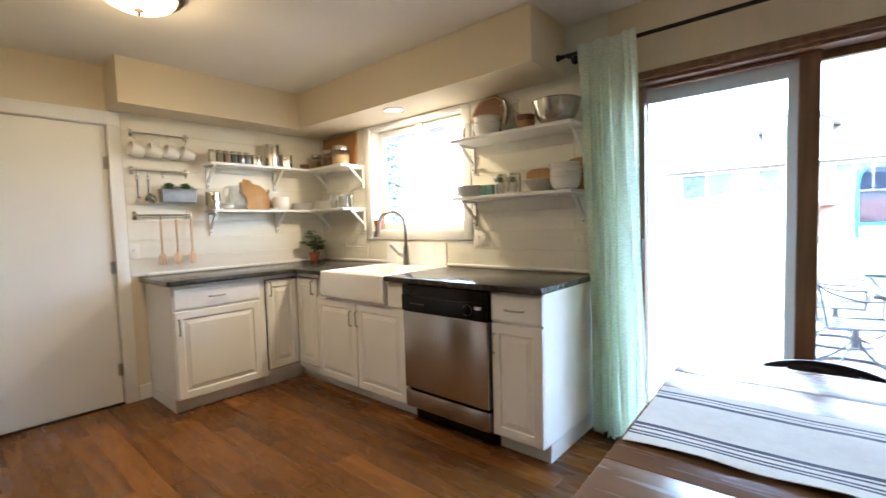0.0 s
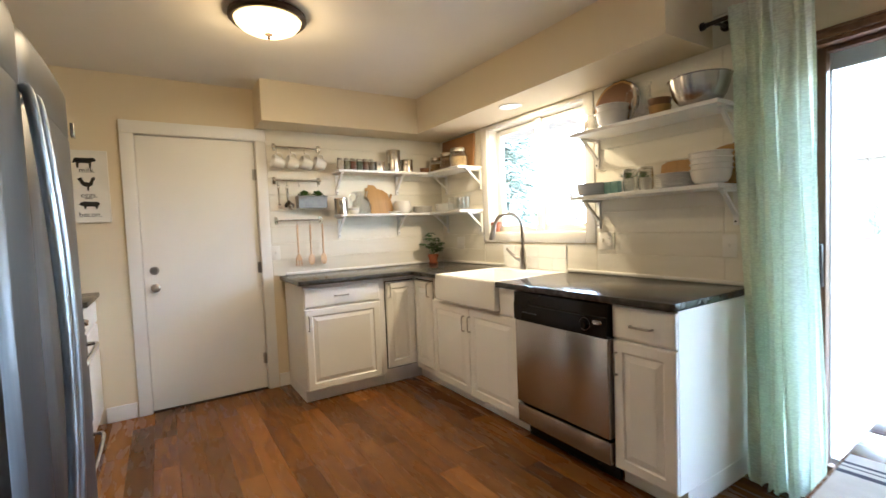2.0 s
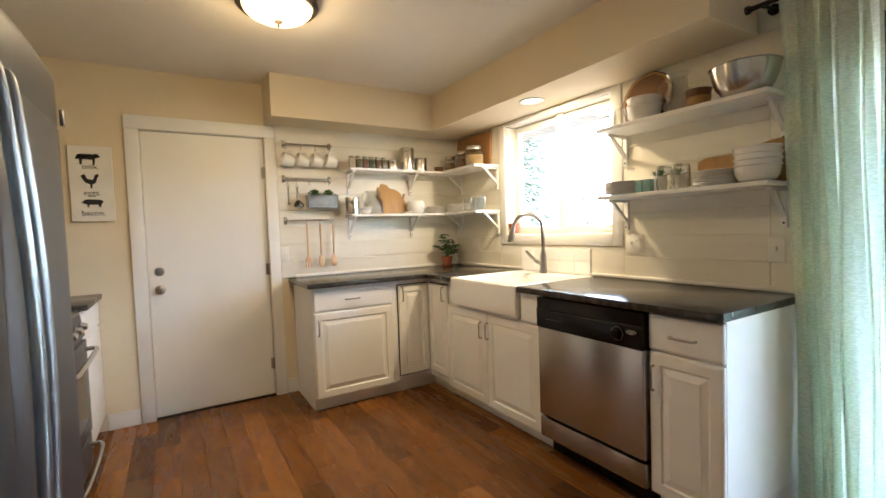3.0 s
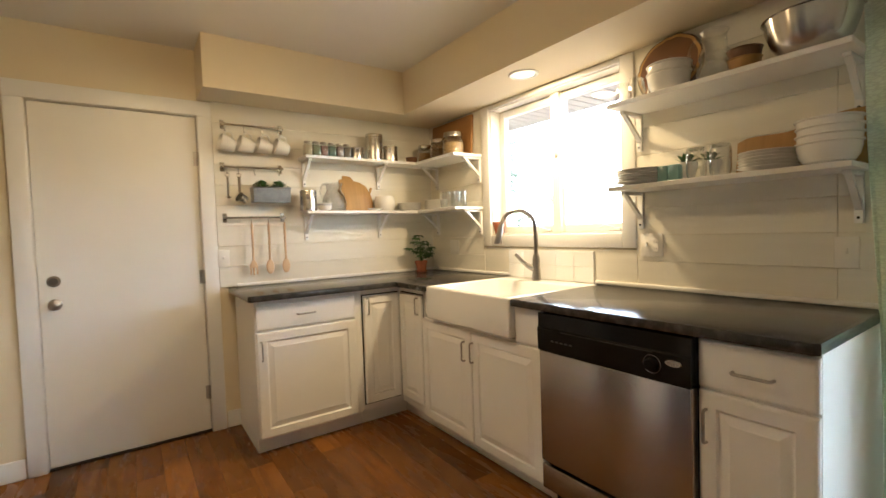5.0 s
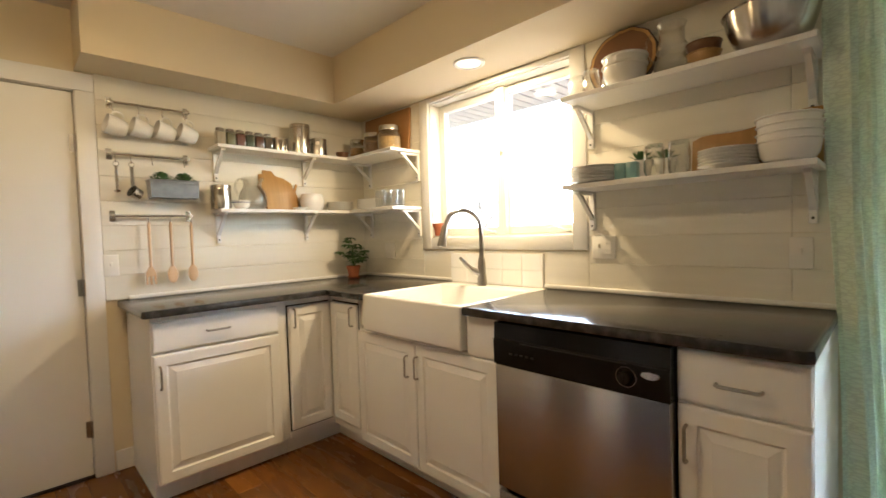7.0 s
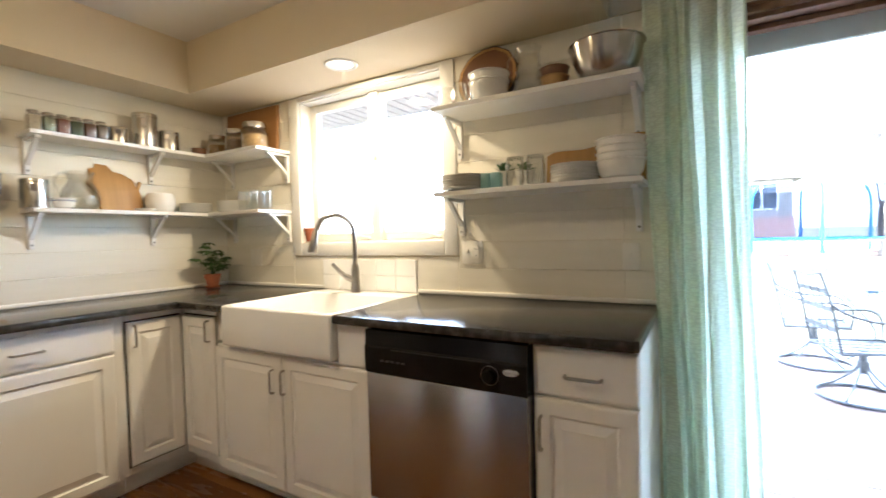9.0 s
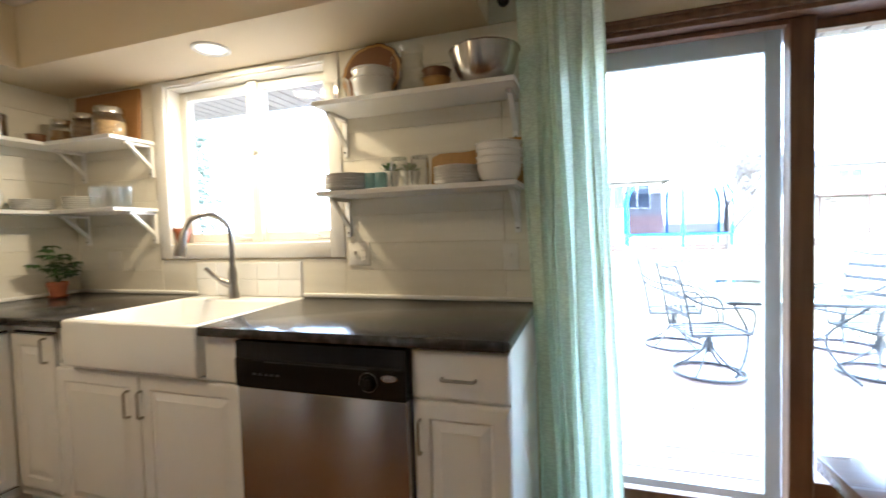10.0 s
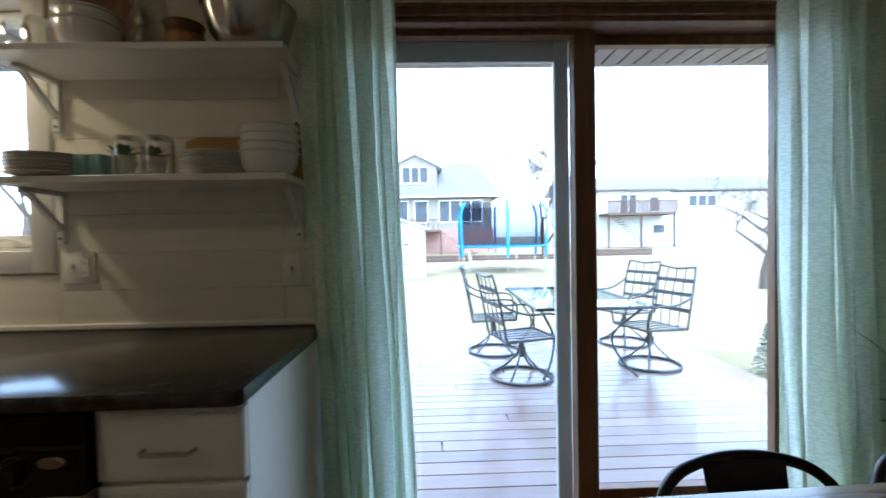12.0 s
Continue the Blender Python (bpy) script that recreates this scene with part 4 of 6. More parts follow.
# ---- canvas print ----
pr = thing("canvas_print", (XW, 0.2515, 1.666), "white canvas print with three black farm silhouettes and words", "canvas print")
part("canvas", B((0.001, -0.1145, -0.247), (0.022, 0.1145, 0.247), 0.002), CANVAS, pr)


def blot(name, pts, cy, cz, s):
    part(name, prism(bmesh.new(), [(u * s + cy, v * abs(s) + cz) for u, v in pts], "x", 0.0222, 0.0234), INK, pr, "plain black silhouette shape")


blot("silhouette", [(-1, -0.1), (-0.85, 0.35), (-0.7, 0.45), (0.45, 0.42), (0.6, 0.5), (0.8, 0.45), (1.0, 0.2), (0.85, 0.1), (0.6, 0.05), (0.5, -0.6), (0.36, -0.6), (0.34, -0.1), (-0.45, -0.1), (-0.5, -0.6), (-0.66, -0.6), (-0.72, 0.1), (-0.9, 0.2)], -0.012, 0.165, 0.066)
blot("silhouette", [(-0.9, 0.55), (-0.5, 0.75), (-0.3, 0.2), (0.2, 0.1), (0.45, 0.7), (0.75, 0.8), (0.75, 0.5), (0.6, 0.3), (0.5, -0.2), (0.15, -0.4), (0.1, -0.85), (-0.05, -0.85), (-0.05, -0.42), (-0.5, -0.2)], -0.005, 0.02, 0.058)
blot("silhouette", [(-1, 0.1), (-0.8, 0.35), (0.5, 0.4), (0.75, 0.3), (1.05, 0.05), (0.8, -0.1), (0.55, -0.2), (0.5, -0.5), (0.36, -0.5), (0.34, -0.2), (-0.5, -0.2), (-0.55, -0.5), (-0.7, -0.5), (-0.8, -0.1)], 0.0, -0.125, -0.058)
for word, z in (("milk.", 0.096), ("eggs.", -0.075), ("bacon.", -0.208)):
    cu = bpy.data.curves.new("word", "FONT")
    cu.body, cu.size, cu.align_x, cu.extrude = word, 0.048, "CENTER", 0.0006
    tmp = bpy.data.objects.new("word", cu)
    me = bpy.data.meshes.new_from_object(tmp)
    bpy.data.objects.remove(tmp)
    me.materials.append(INK)
    w_ = new("word", me)
    w_.parent = pr
    w_.matrix_basis = pose(0.0226, 0.0, z, 90, 0, 90)
    tagged(w_, "black printed word")

# ---- wall plates ----
def plate(m, label, gangs):
    p = thing("wall_plate", m, label, "wall plate", "white wall plates")
    w = 0.0235 * len(gangs) + 0.0115
    part("plate", B((-w, -0.006, -0.058), (w, 0.0, 0.058), 0.003, 2), PLASTIC, p)
    for k, g_ in enumerate(gangs):
        x = (k - (len(gangs) - 1) / 2) * 0.046
        if g_ == "toggle":
            part("toggle", B((x - 0.005, -0.016, -0.004), (x + 0.005, -0.006, 0.016), 0.002), PLASTIC, p)
        elif g_ == "outlet":
            part("socket", B((x - 0.017, -0.009, -0.034), (x + 0.017, -0.0055, 0.034), 0.002), PLASTIC, p)
            for z in (-0.018, 0.016):
                for dx in (-0.006, 0.006):
                    part("slot", B((x + dx - 0.001, -0.0098, z - 0.004), (x + dx + 0.001, -0.0088, z + 0.005)), INK, p)
    return p


plate((-1.211, YW - 0.014, 1.158), "white double plate with toggle switch and outlet", ["toggle", "outlet"])
plate((-0.463, YW - 0.0145, 1.136), "white single toggle switch plate", ["toggle"])
plate((-2.887, YW - 0.014, 1.130), "white double blank wall plate near the corner", ["blank", "blank"])
plate(pose(XW + 0.016, 1.452, 1.130, 0, 0, 90), "white single toggle switch plate beside the door", ["toggle"])

# ---- dining table ----
tb = thing("dining_table", (0.316, 2.283, 0, 0, 0, 2.3), "dark walnut dining table with a thick plank top", "table")
TL, TW, TZ = 1.85, 1.12, 0.76
for k in range(5):
    part("plank", B((0.002, -TW + k * TW / 5 + 0.0008, TZ - 0.035), (TL, -TW + (k + 1) * TW / 5 - 0.0008, TZ), 0.003, 2), TABLEW, tb)
part("apron", B((0.09, -TW + 0.09, TZ - 0.125), (TL - 0.09, -0.09, TZ - 0.0355), 0.003), TABLEW, tb)
for x in (0.10, TL - 0.10):
    for y in (-TW + 0.10, -0.10):
        part("leg", B((x - 0.035, y - 0.035, 0), (x + 0.035, y + 0.035, TZ - 0.036), 0.005, 2), TABLEW, tb)

RUN = mat("striped_cotton", (0.80, 0.77, 0.71), 0.9, col2=(0.74, 0.71, 0.65), scale=30, bump=0.4, bscale=160)
RUNS = mat("navy_stripe_cotton", (0.055, 0.06, 0.085), 0.9, col2=(0.09, 0.095, 0.12), scale=40, bump=0.4, bscale=160)
rn = thing("table_runner", (0.316, 2.283, TZ, 0, 0, 2.3), "rumpled cream cotton table runner with thin navy stripes", "table runner")


def ripple(x, y):
    edge = max(0.0, 1 - min(abs(y + 0.805), abs(y + 0.405)) / 0.07)
    return (0.0025 + 0.0022 * math.sin(x * 7 + y * 5) * math.sin(y * 19 + x * 3) + 0.0015 * noise.noise(Vector((x * 9, y * 9, 0)))
            + 0.016 * edge ** 2 * max(0.0, noise.noise(Vector((x * 5.5 + 3.1, y * 2, 4.0))) + 0.05))


def strip(y0, y1, lift):
    bm = bmesh.new()
    n = 60
    lo, up = [], []
    for i in range(n + 1):
        x = 0.012 + 1.78 * i / n
        wv = 0.006 * math.sin(x * 4.1) + 0.004 * math.sin(x * 13 + 1)
        h = [max(0.0008, ripple(x, y)) + lift for y in (y0, y1)]
        up.append([bm.verts.new((x, y + wv, z)) for y, z in zip((y0, y1), h)])
        lo.append([bm.verts.new((x, y + wv, z - 0.0022)) for y, z in zip((y0, y1), h)])
    for i in range(n):
        bm.faces.new((up[i][0], up[i + 1][0], up[i + 1][1], up[i][1]))
        bm.faces.new((lo[i][0], lo[i][1], lo[i + 1][1], lo[i + 1][0]))
        bm.faces.new((up[i][0], lo[i][0], lo[i + 1][0], up[i + 1][0]))
        bm.faces.new((up[i][1], up[i + 1][1], lo[i + 1][1], lo[i][1]))
    bm.faces.new((up[0][0], up[0][1], lo[0][1], lo[0][0]))
    bm.faces.new((up[n][0], lo[n][0], lo[n][1], up[n][1]))
    bmesh.ops.recalc_face_normals(bm, faces=bm.faces)
    return bm


edges_ = [-0.805, -0.760, -0.752, -0.745, -0.737, -0.722, -0.714, -0.706, -0.690, -0.60, -0.596, -0.56, -0.557, -0.505, -0.490, -0.475, -0.470, -0.458, -0.448, -0.405]
for k, (a, b) in enumerate(zip(edges_, edges_[1:])):
    part("stripe", strip(a, b, 0.0024), RUNS if k % 2 and k not in (9, 11) else RUN, rn)


# ---- metal dining chairs ----
def metal_chair(m):
    c_ = thing("metal_chair", m, "dark gunmetal stamped-metal dining chair with curved back rail", "chair", "metal dining chairs")
    sx = 0.20
    bm = bmesh.new()
    box(bm, (-sx, -0.20, 0.435), (sx, 0.19, 0.452), 0.008, 2)
    part("seat", bm, BMETAL, c_)
    rail = smooth_path([(-0.185, 0.185, 0.45), (-0.198, 0.212, 0.60), (-0.197, 0.238, 0.676), (-0.152, 0.262, 0.723), (-0.075, 0.278, 0.743), (0, 0.284, 0.748), (0.075, 0.278, 0.743), (0.152, 0.262, 0.723), (0.197, 0.238, 0.676), (0.198, 0.212, 0.60), (0.185, 0.185, 0.45)], 6)
    part("back_rail", tube(bmesh.new(), rail, 0.0125, 10), BMETAL, c_, "bent tube back rail")
    bm = bmesh.new()
    g0, g1 = [], []
    for i in range(9):
        t = -1 + 2 * i / 8
        col = []
        for j in range(7):
            v = j / 6
            w = 0.072 + 0.022 * v
            col.append((t * w, 0.187 + 0.088 * v - 0.018 * t * t * v, 0.45 + 0.293 * v))
        g0.append([bm.verts.new(p) for p in col])
        g1.append([bm.verts.new((p[0], p[1] + 0.004, p[2])) for p in col])
    for i in range(8):
        for j in range(6):
            bm.faces.new((g0[i][j], g0[i + 1][j], g0[i + 1][j + 1], g0[i][j + 1]))
            bm.faces.new((g1[i][j], g1[i][j + 1], g1[i + 1][j + 1], g1[i + 1][j]))
    for i in (0, 8):
        for j in range(6):
            bm.faces.new((g0[i][j], g0[i][j + 1], g1[i][j + 1], g1[i][j]))
    bmesh.ops.recalc_face_normals(bm, faces=bm.faces)
    part("splat", bm, BMETAL, c_, "flat sheet-metal back splat")
    for x, y in ((-1, -1), (1, -1), (-1, 1), (1, 1)):
        part("leg", tube(bmesh.new(), [(x * 0.17, y * 0.165, 0.44), (x * 0.215, y * 0.205, 0.0)], [0.017, 0.012], 8), BMETAL, c_)
    return c_


ch = metal_chair((0.715, 2.163, 0, 0, 0, 2.5))
for x, y, a in ((1.195, 2.18, 2), (1.70, 2.20, 4)):
    copy_thing(ch, pose(x, y, 0, 0, 0, a))

# ---- potted plant beyond the table ----
def leafy(bm, base, tip, width, droop=0.0, seg=4):
    """One leaf: a tapered blade with a folded midrib."""
    base, tip = Vector(base), Vector(tip)
    d = tip - base
    side = d.cross(Vector((0, 0, 1)))
    side = side.normalized() if side.length > 1e-4 else Vector((1, 0, 0))
    rows = []
    for k in range(seg + 1):
        t = k / seg
        w = width * math.sin(math.pi * (0.12 + 0.88 * t)) ** 0.8 * (1 if t < 1 else 0.0)
        c_ = base + d * t - Vector((0, 0, droop * t * t))
        rows.append((bm.verts.new(c_ - side * w + Vector((0, 0, w * 0.3))), bm.verts.new(c_), bm.verts.new(c_ + side * w + Vector((0, 0, w * 0.3)))))
    for a, b in zip(rows, rows[1:]):
        bm.faces.new((a[0], a[1], b[1], b[0]))
        bm.faces.new((a[1], a[2], b[2], b[1]))


def pot_mesh(r, h, seg=24):
    return lathe(bmesh.new(), [(0, 0), (r * 0.68, 0), (r * 0.94, h * 0.74), (r * 1.02, h * 0.74), (r * 1.05, h), (r * 0.95, h), (r * 0.86, h * 0.72), (r * 0.6, h * 0.08), (0, h * 0.08)], seg)


pp = thing("palm_plant", (1.74, 2.74, 0), "dark green arching houseplant in a black floor pot", "plant")
part("pot", pot_mesh(0.16, 0.45), BPLAST, pp, "tall black pot")
part("soil", cyl(bmesh.new(), (0, 0, 0.38), (0, 0, 0.41), 0.13), SOIL, pp)
rnd = random.Random(11)
for k in range(26):
    a = rnd.uniform(0, 6.28)
    ln, hh = rnd.uniform(0.25, 0.52), rnd.uniform(0.35, 0.85)
    bm = bmesh.new()
    leafy(bm, (0.02 * math.cos(a), 0.02 * math.sin(a), 0.40), (ln * math.cos(a) * (0.5 if math.sin(a) > 0.5 else 1), min(0.3, ln * math.sin(a)), 0.40 + hh), rnd.uniform(0.012, 0.02), rnd.uniform(0.1, 0.45), 7)
    part("leaf", bm, LEAF, pp)

# ---- outdoors ----
GZ = -0.35
bm = bmesh.new()
bmesh.ops.create_grid(bm, x_segments=60, y_segments=60, size=400)
for v in bm.verts:
    v.co.z = GZ
    v.co.y += 395
bm2 = structure("ground", bm, GRASS, "winter lawn of pale dormant grass", "lawn")

# eave over the deck
eave = structure("eave_roof", B((-7.0, YW + WT + 0.92, 2.276), (6.0, YW + WT + 0.96, 2.42)), SIDING, "overhanging eave with ribbed vinyl soffit", "eave")
part("roof_deck", B((-7.0, YW + WT, 2.36), (6.0, YW + WT + 1.0, 2.44)), ROOF, eave)
sl_me = None
for k in range(128):
    x = -6.9 + k * 0.1
    if sl_me is None:
        s_ = part("soffit_board", B((0.006, YW + WT, 2.275), (0.094, YW + WT + 0.919, 2.29), 0.004), SOFF, eave)
        sl_me = s_.data
    else:
        s_ = new("soffit_board", sl_me)
        s_.parent = eave
    s_.location.x = x
part("outer_wall", B((-7, YW + WT + 0.001, GZ - 0.1), (XW - WT, YW + WT + 0.02, 2.28)), SIDING, eave)

# house opposite, with dormer, porch deck and stairs
def far_window(parent, x0, x1, z0, z1, y, lites=2):
    bm = bmesh.new()
    f = 0.10
    for a, b in (((x0 - f, y - 0.08, z0 - f), (x0, y, z1 + f)), ((x1, y - 0.08, z0 - f), (x1 + f, y, z1 + f)), ((x0, y - 0.08, z1), (x1, y, z1 + f)), ((x0, y - 0.12, z0 - f), (x1, y, z0))):
        box(bm, a, b)
    for k in range(1, lites):
        x = x0 + (x1 - x0) * k / lites
        box(bm, (x - 0.05, y - 0.06, z0), (x + 0.05, y, z1))
    w_ = part("window", bm, FARTRIM, parent)
    part("pane", B((x0, y - 0.03, z0), (x1, y - 0.01, z1)), DARKGL, w_)


ha = thing("house", (1.9, 45, GZ + 0.5), "pale two-storey house with grey hipped roof and dormer", "house")
part("wall", B((-13.0, 0, -0.55), (4.2, 10, 5.1)), TANSIDE, ha)
part("brick_base", B((-13.1, -0.12, -0.55), (4.3, -0.001, 1.9)), BRICKR, ha, "red brick lower wall")
bm = bmesh.new()
ex0, ex1, ey0, ey1, ez, rz = -13.6, 5.3, -0.7, 10.7, 5.05, 9.15
vs = [bm.verts.new(p) for p in ((ex0, ey0, ez), (ex1, ey0, ez), (ex1, ey1, ez), (ex0, ey1, ez), (-8.5, 5, rz), (3.2, 5, rz))]
for f in ((0, 1, 5, 4), (1, 2, 5), (2, 3, 4, 5), (3, 0, 4), (3, 2, 1, 0)):
    bm.faces.new([vs[i] for i in f])
bmesh.ops.recalc_face_normals(bm, faces=bm.faces)
part("roof", bm, ROOF, ha, "grey shingle roof")
part("gutter", B((ex0, ey0 - 0.12, ez - 0.12), (ex1, ey0 + 0.02, ez + 0.06)), FARTRIM, ha)
bm = prism(bmesh.new(), [(-5.4, 5.7), (-1.1, 5.7), (-1.1, 8.1), (-3.25, 9.2), (-5.4, 8.1)], "y", 0.6, 4.6)
part("dormer", bm, TANSIDE, ha)
bm = bmesh.new()
for s in (-1, 1):
    prism(bm, [(-3.25, 9.25), (-3.25 + s * 2.7, 7.9), (-3.25 + s * 2.7, 8.1), (-3.25, 9.5)], "y", 0.2, 4.8)
part("dormer_roof", bm, FARTRIM, ha)
far_window(ha, -4.5, -2.0, 6.5, 8.0, 0.55, 3)
for x0, x1, n in ((-11.2, -7.4, 2), (-5.6, -4.0, 1), (-3.3, -2.1, 1), (-0.9, 3.2, 4)):
    far_window(ha, x0, x1, 2.6, 4.6, -0.002, n)
pd = part("porch_deck", B((-6.2, -3.0, 1.55), (-0.8, -0.13, 1.75)), TIMBER, ha, "raised timber porch deck")
for k in range(12):
    part("baluster", B((-6.1 + k * 0.45, -2.95, 1.75), (-6.02 + k * 0.45, -2.88, 2.7)), TIMBER, pd)
part("rail", B((-6.2, -2.98, 2.66), (-0.8, -2.84, 2.75)), TIMBER, pd)
for k in range(10):
    part("step", B((-0.8 + k * 0.32, -2.6, 1.35 - k * 0.2), (-0.4 + k * 0.32, -1.4, 1.42 - k * 0.2)), TIMBER, pd)
for x in (-6.1, -3.5, -0.9):
    part("post", B((x - 0.08, -2.9, -0.55), (x + 0.08, -2.74, 1.55)), TIMBER, pd)
part("chimney", B((1.2, 5.4, 8.4), (2.2, 6.2, 9.9)), BRICKR, ha)

hb = thing("house", (3.0, 55, GZ + 0.7), "long white house with upper balcony and low roof", "house")
part("wall", B((14, 0, -0.75), (26.5, 9, 6.2)), SIDING, hb)
part("wing", B((26.5, 1.5, -0.75), (40, 9, 6.0)), SIDING, hb)
bm = bmesh.new()
for x0, x1, y0 in ((13.3, 27, -0.8), (26, 41, 0.8)):
    prism(bm, [(y0, 6.12), (9.8, 6.12), (9.8, 6.3), (4.5, 8.25), (y0, 6.35)], "x", x0, x1)
part("roof", bm, ROOF, hb)
part("chimney", B((24.0, 3.5, 7.4), (25.1, 4.4, 9.0)), SIDING, hb)
far_window(hb, 20.2, 22.2, 3.2, 5.6, -0.002, 2)
far_window(hb, 23.8, 24.9, 3.6, 5.3, -0.002, 1)
far_window(hb, 24.2, 25.6, 0.9, 1.9, -0.002, 1)
far_window(hb, 15.0, 17.0, 3.4, 5.3, -0.002, 2)
far_window(hb, 29.5, 33.0, 4.2, 5.5, 1.49, 3)
bl = part("balcony", B((17.5, -2.8, 3.05), (25.6, -0.002, 3.3)), TIMBER, hb, "brown timber balcony")
for k in range(24):
    part("baluster", B((17.6 + k * 0.345, -2.75, 3.3), (17.80 + k * 0.345, -2.68, 4.6)), TIMBER, bl)
part("rail", B((17.5, -2.8, 4.6), (25.6, -2.62, 4.75)), TIMBER, bl)
for x in (17.7, 21.5, 25.4):
    part("post", B((x - 0.1, -2.7, -0.75), (x + 0.1, -2.5, 3.05)), TIMBER, bl)
for k in range(15):
    part("step", B((17.6 + k * 0.28, -4.2, 2.95 - k * 0.26), (18.0 + k * 0.28, -3.0, 3.02 - k * 0.26)), TIMBER, bl)

# garden shed
sd_ = thing("garden_shed", (-1.58, 19.3, GZ), "beige vinyl garden shed with grey double doors", "shed")
part("wall", prism(bmesh.new(), [(-1.5, 0), (1.4, 0), (1.4, 1.95), (-0.05, 2.45), (-1.5, 1.95)], "y", 0, 2.4), SHEDV, sd_)
bm = bmesh.new()
for s in (-1, 1):
    prism(bm, [(-0.05, 2.47), (-0.05 + s * 1.6, 1.90), (-0.05 + s * 1.6, 1.97), (-0.05, 2.55)], "y", -0.15, 2.55)
part("roof", bm, FARTRIM, sd_)
for x0, x1 in ((-0.82, -0.06), (-0.04, 0.72)):
    d_ = part("door", B((x0, -0.04, 0.06), (x1, -0.001, 1.80), 0.01), SHEDD, sd_, "grey vinyl shed door")
    for z in (0.5, 1.3):
        part("hinge", B((x0 if x0 < -0.5 else x1 - 0.18, -0.05, z), (x0 + 0.18 if x0 < -0.5 else x1, -0.041, z + 0.05)), BMETAL, d_)
for k in range(8):
    part("siding_lap", B((-1.5, -0.012, 0.22 * k + 0.1), (1.4, -0.0005, 0.22 * k + 0.12)), SHEDV, sd_)

# trampoline
NET = pane_glass("safety_net", (0.40, 0.42, 0.48), 0.0, 0.0)
tr_ = thing("trampoline", (3.30, 22.0, GZ + 0.3), "round trampoline with blue pad and dark safety net", "trampoline")
R = 2.05
part("frame_ring", tube(bmesh.new(), [(R * math.cos(a), R * math.sin(a), 0.82) for a in np.linspace(0, 2 * math.pi, 40)[:-1]], 0.03, 8, True), BSTEEL, tr_)
part("mat", cyl(bmesh.new(), (0, 0, 0.80), (0, 0, 0.81), R - 0.2, seg=40), INK, tr_)
part("pad", lathe(bmesh.new(), [(R - 0.26, 0.83), (R + 0.06, 0.83), (R + 0.07, 0.86), (R + 0.05, 0.885), (R - 0.24, 0.88), (R - 0.26, 0.83)], 40), BLUE, tr_, "blue vinyl edge pad")
part("net", cyl(bmesh.new(), (0, 0, 0.88), (0, 0, 2.72), R - 0.12, seg=40, caps=False), NET, tr_, "dark woven safety net")
for k in range(6):
    a = 0.5 + k * math.pi / 3
    part("pole", tube(bmesh.new(), smooth_path([(R * 1.04 * math.cos(a), R * 1.04 * math.sin(a), 0.4), (R * 1.06 * math.cos(a), R * 1.06 * math.sin(a), 2.2), (R * 0.95 * math.cos(a), R * 0.95 * math.sin(a), 2.8)], 4), 0.06, 8), BLUE, tr_, "blue padded pole")
    b = a + 0.18
    part("leg", tube(bmesh.new(), [(R * math.cos(a), R * math.sin(a), 0.8), (R * math.cos(a), R * math.sin(a), -0.28), (R * math.cos(b), R * math.sin(b), -0.28), (R * math.cos(b), R * math.sin(b), 0.8)], 0.025, 6), BSTEEL, tr_)

# timber edging behind the lawn
for k, (x0, x1, y, h) in enumerate(((-14, 2.5, 30, 0.42), (2.8, 9.5, 31, 0.36), (9.8, 16.5, 34, 0.5))):
    e_ = thing("timber_edging", (x0, y, GZ), "low brown timber retaining edge along the lawn", "edging", "garden edging")
    for r in range(2):
        part("timber", B((0, 0, r * h / 2), (x1 - x0, 0.25, (r + 1) * h / 2 - 0.02), 0.02), TIMBER, e_)


# trees
def bare_tree(m, height, seed, label, spread=0.55, depth=5, twig=0.026):
    rnd = random.Random(seed)
    t_ = thing("bare_tree", m, label, "tree", "bare garden trees")
    limbs = bmesh.new()
    trunk = bmesh.new()

    def grow(p, d, ln, r, k):
        n = 3
        pts, rs = [p], [r]
        for i in range(n):
            d2 = (d + Vector((rnd.uniform(-1, 1), rnd.uniform(-1, 1), rnd.uniform(-0.3, 0.6))) * 0.16).normalized()
            pts.append(pts[-1] + d2 * ln / n)
            rs.append(r * (1 - 0.42 * (i + 1) / n))
            d = d2
        tube(trunk if k == depth else limbs, pts, rs, 8 if k >= depth - 1 else 4)
        if k == 0:
            return
        for c_ in range(3 if k > 2 else 4):
            a = rnd.uniform(0, 6.28)
            q = Vector((math.cos(a), math.sin(a), rnd.uniform(0.0, 0.7)))
            nd = (d * (1 - spread) + q * spread).normalized()
            at = pts[-1] if c_ < 2 else pts[rnd.choice((1, 2))]
            grow(at, nd, ln * rnd.uniform(0.62, 0.85), max(twig, rs[-1] * rnd.uniform(0.62, 0.85)), k - 1)
    grow(Vector((0, 0, -0.05)), Vector((0, 0, 1)), height * 0.27, height * 0.026, depth)
    part("trunk", trunk, BARK, t_)
    tagged(part("branches", limbs, BARK, t_, "fine bare winter branches"), kind="stuff")
    return t_


bare_tree((7.7, 31.0, GZ), 9.5, 4, "tall bare deciduous tree behind the trampoline", 0.5, 6, 0.02)
bare_tree((9.25, 13.5, GZ), 5.5, 9, "small spreading bare tree beside the lawn", 0.72, 4, 0.007)
bare_tree((-10.6, 37.0, GZ), 13.0, 21, "large bare tree in front of the house opposite", 0.55)
bare_tree((-18.6, 22.5, GZ), 11.0, 33, "bare tree seen through the kitchen window", 0.5, 5, 0.010)
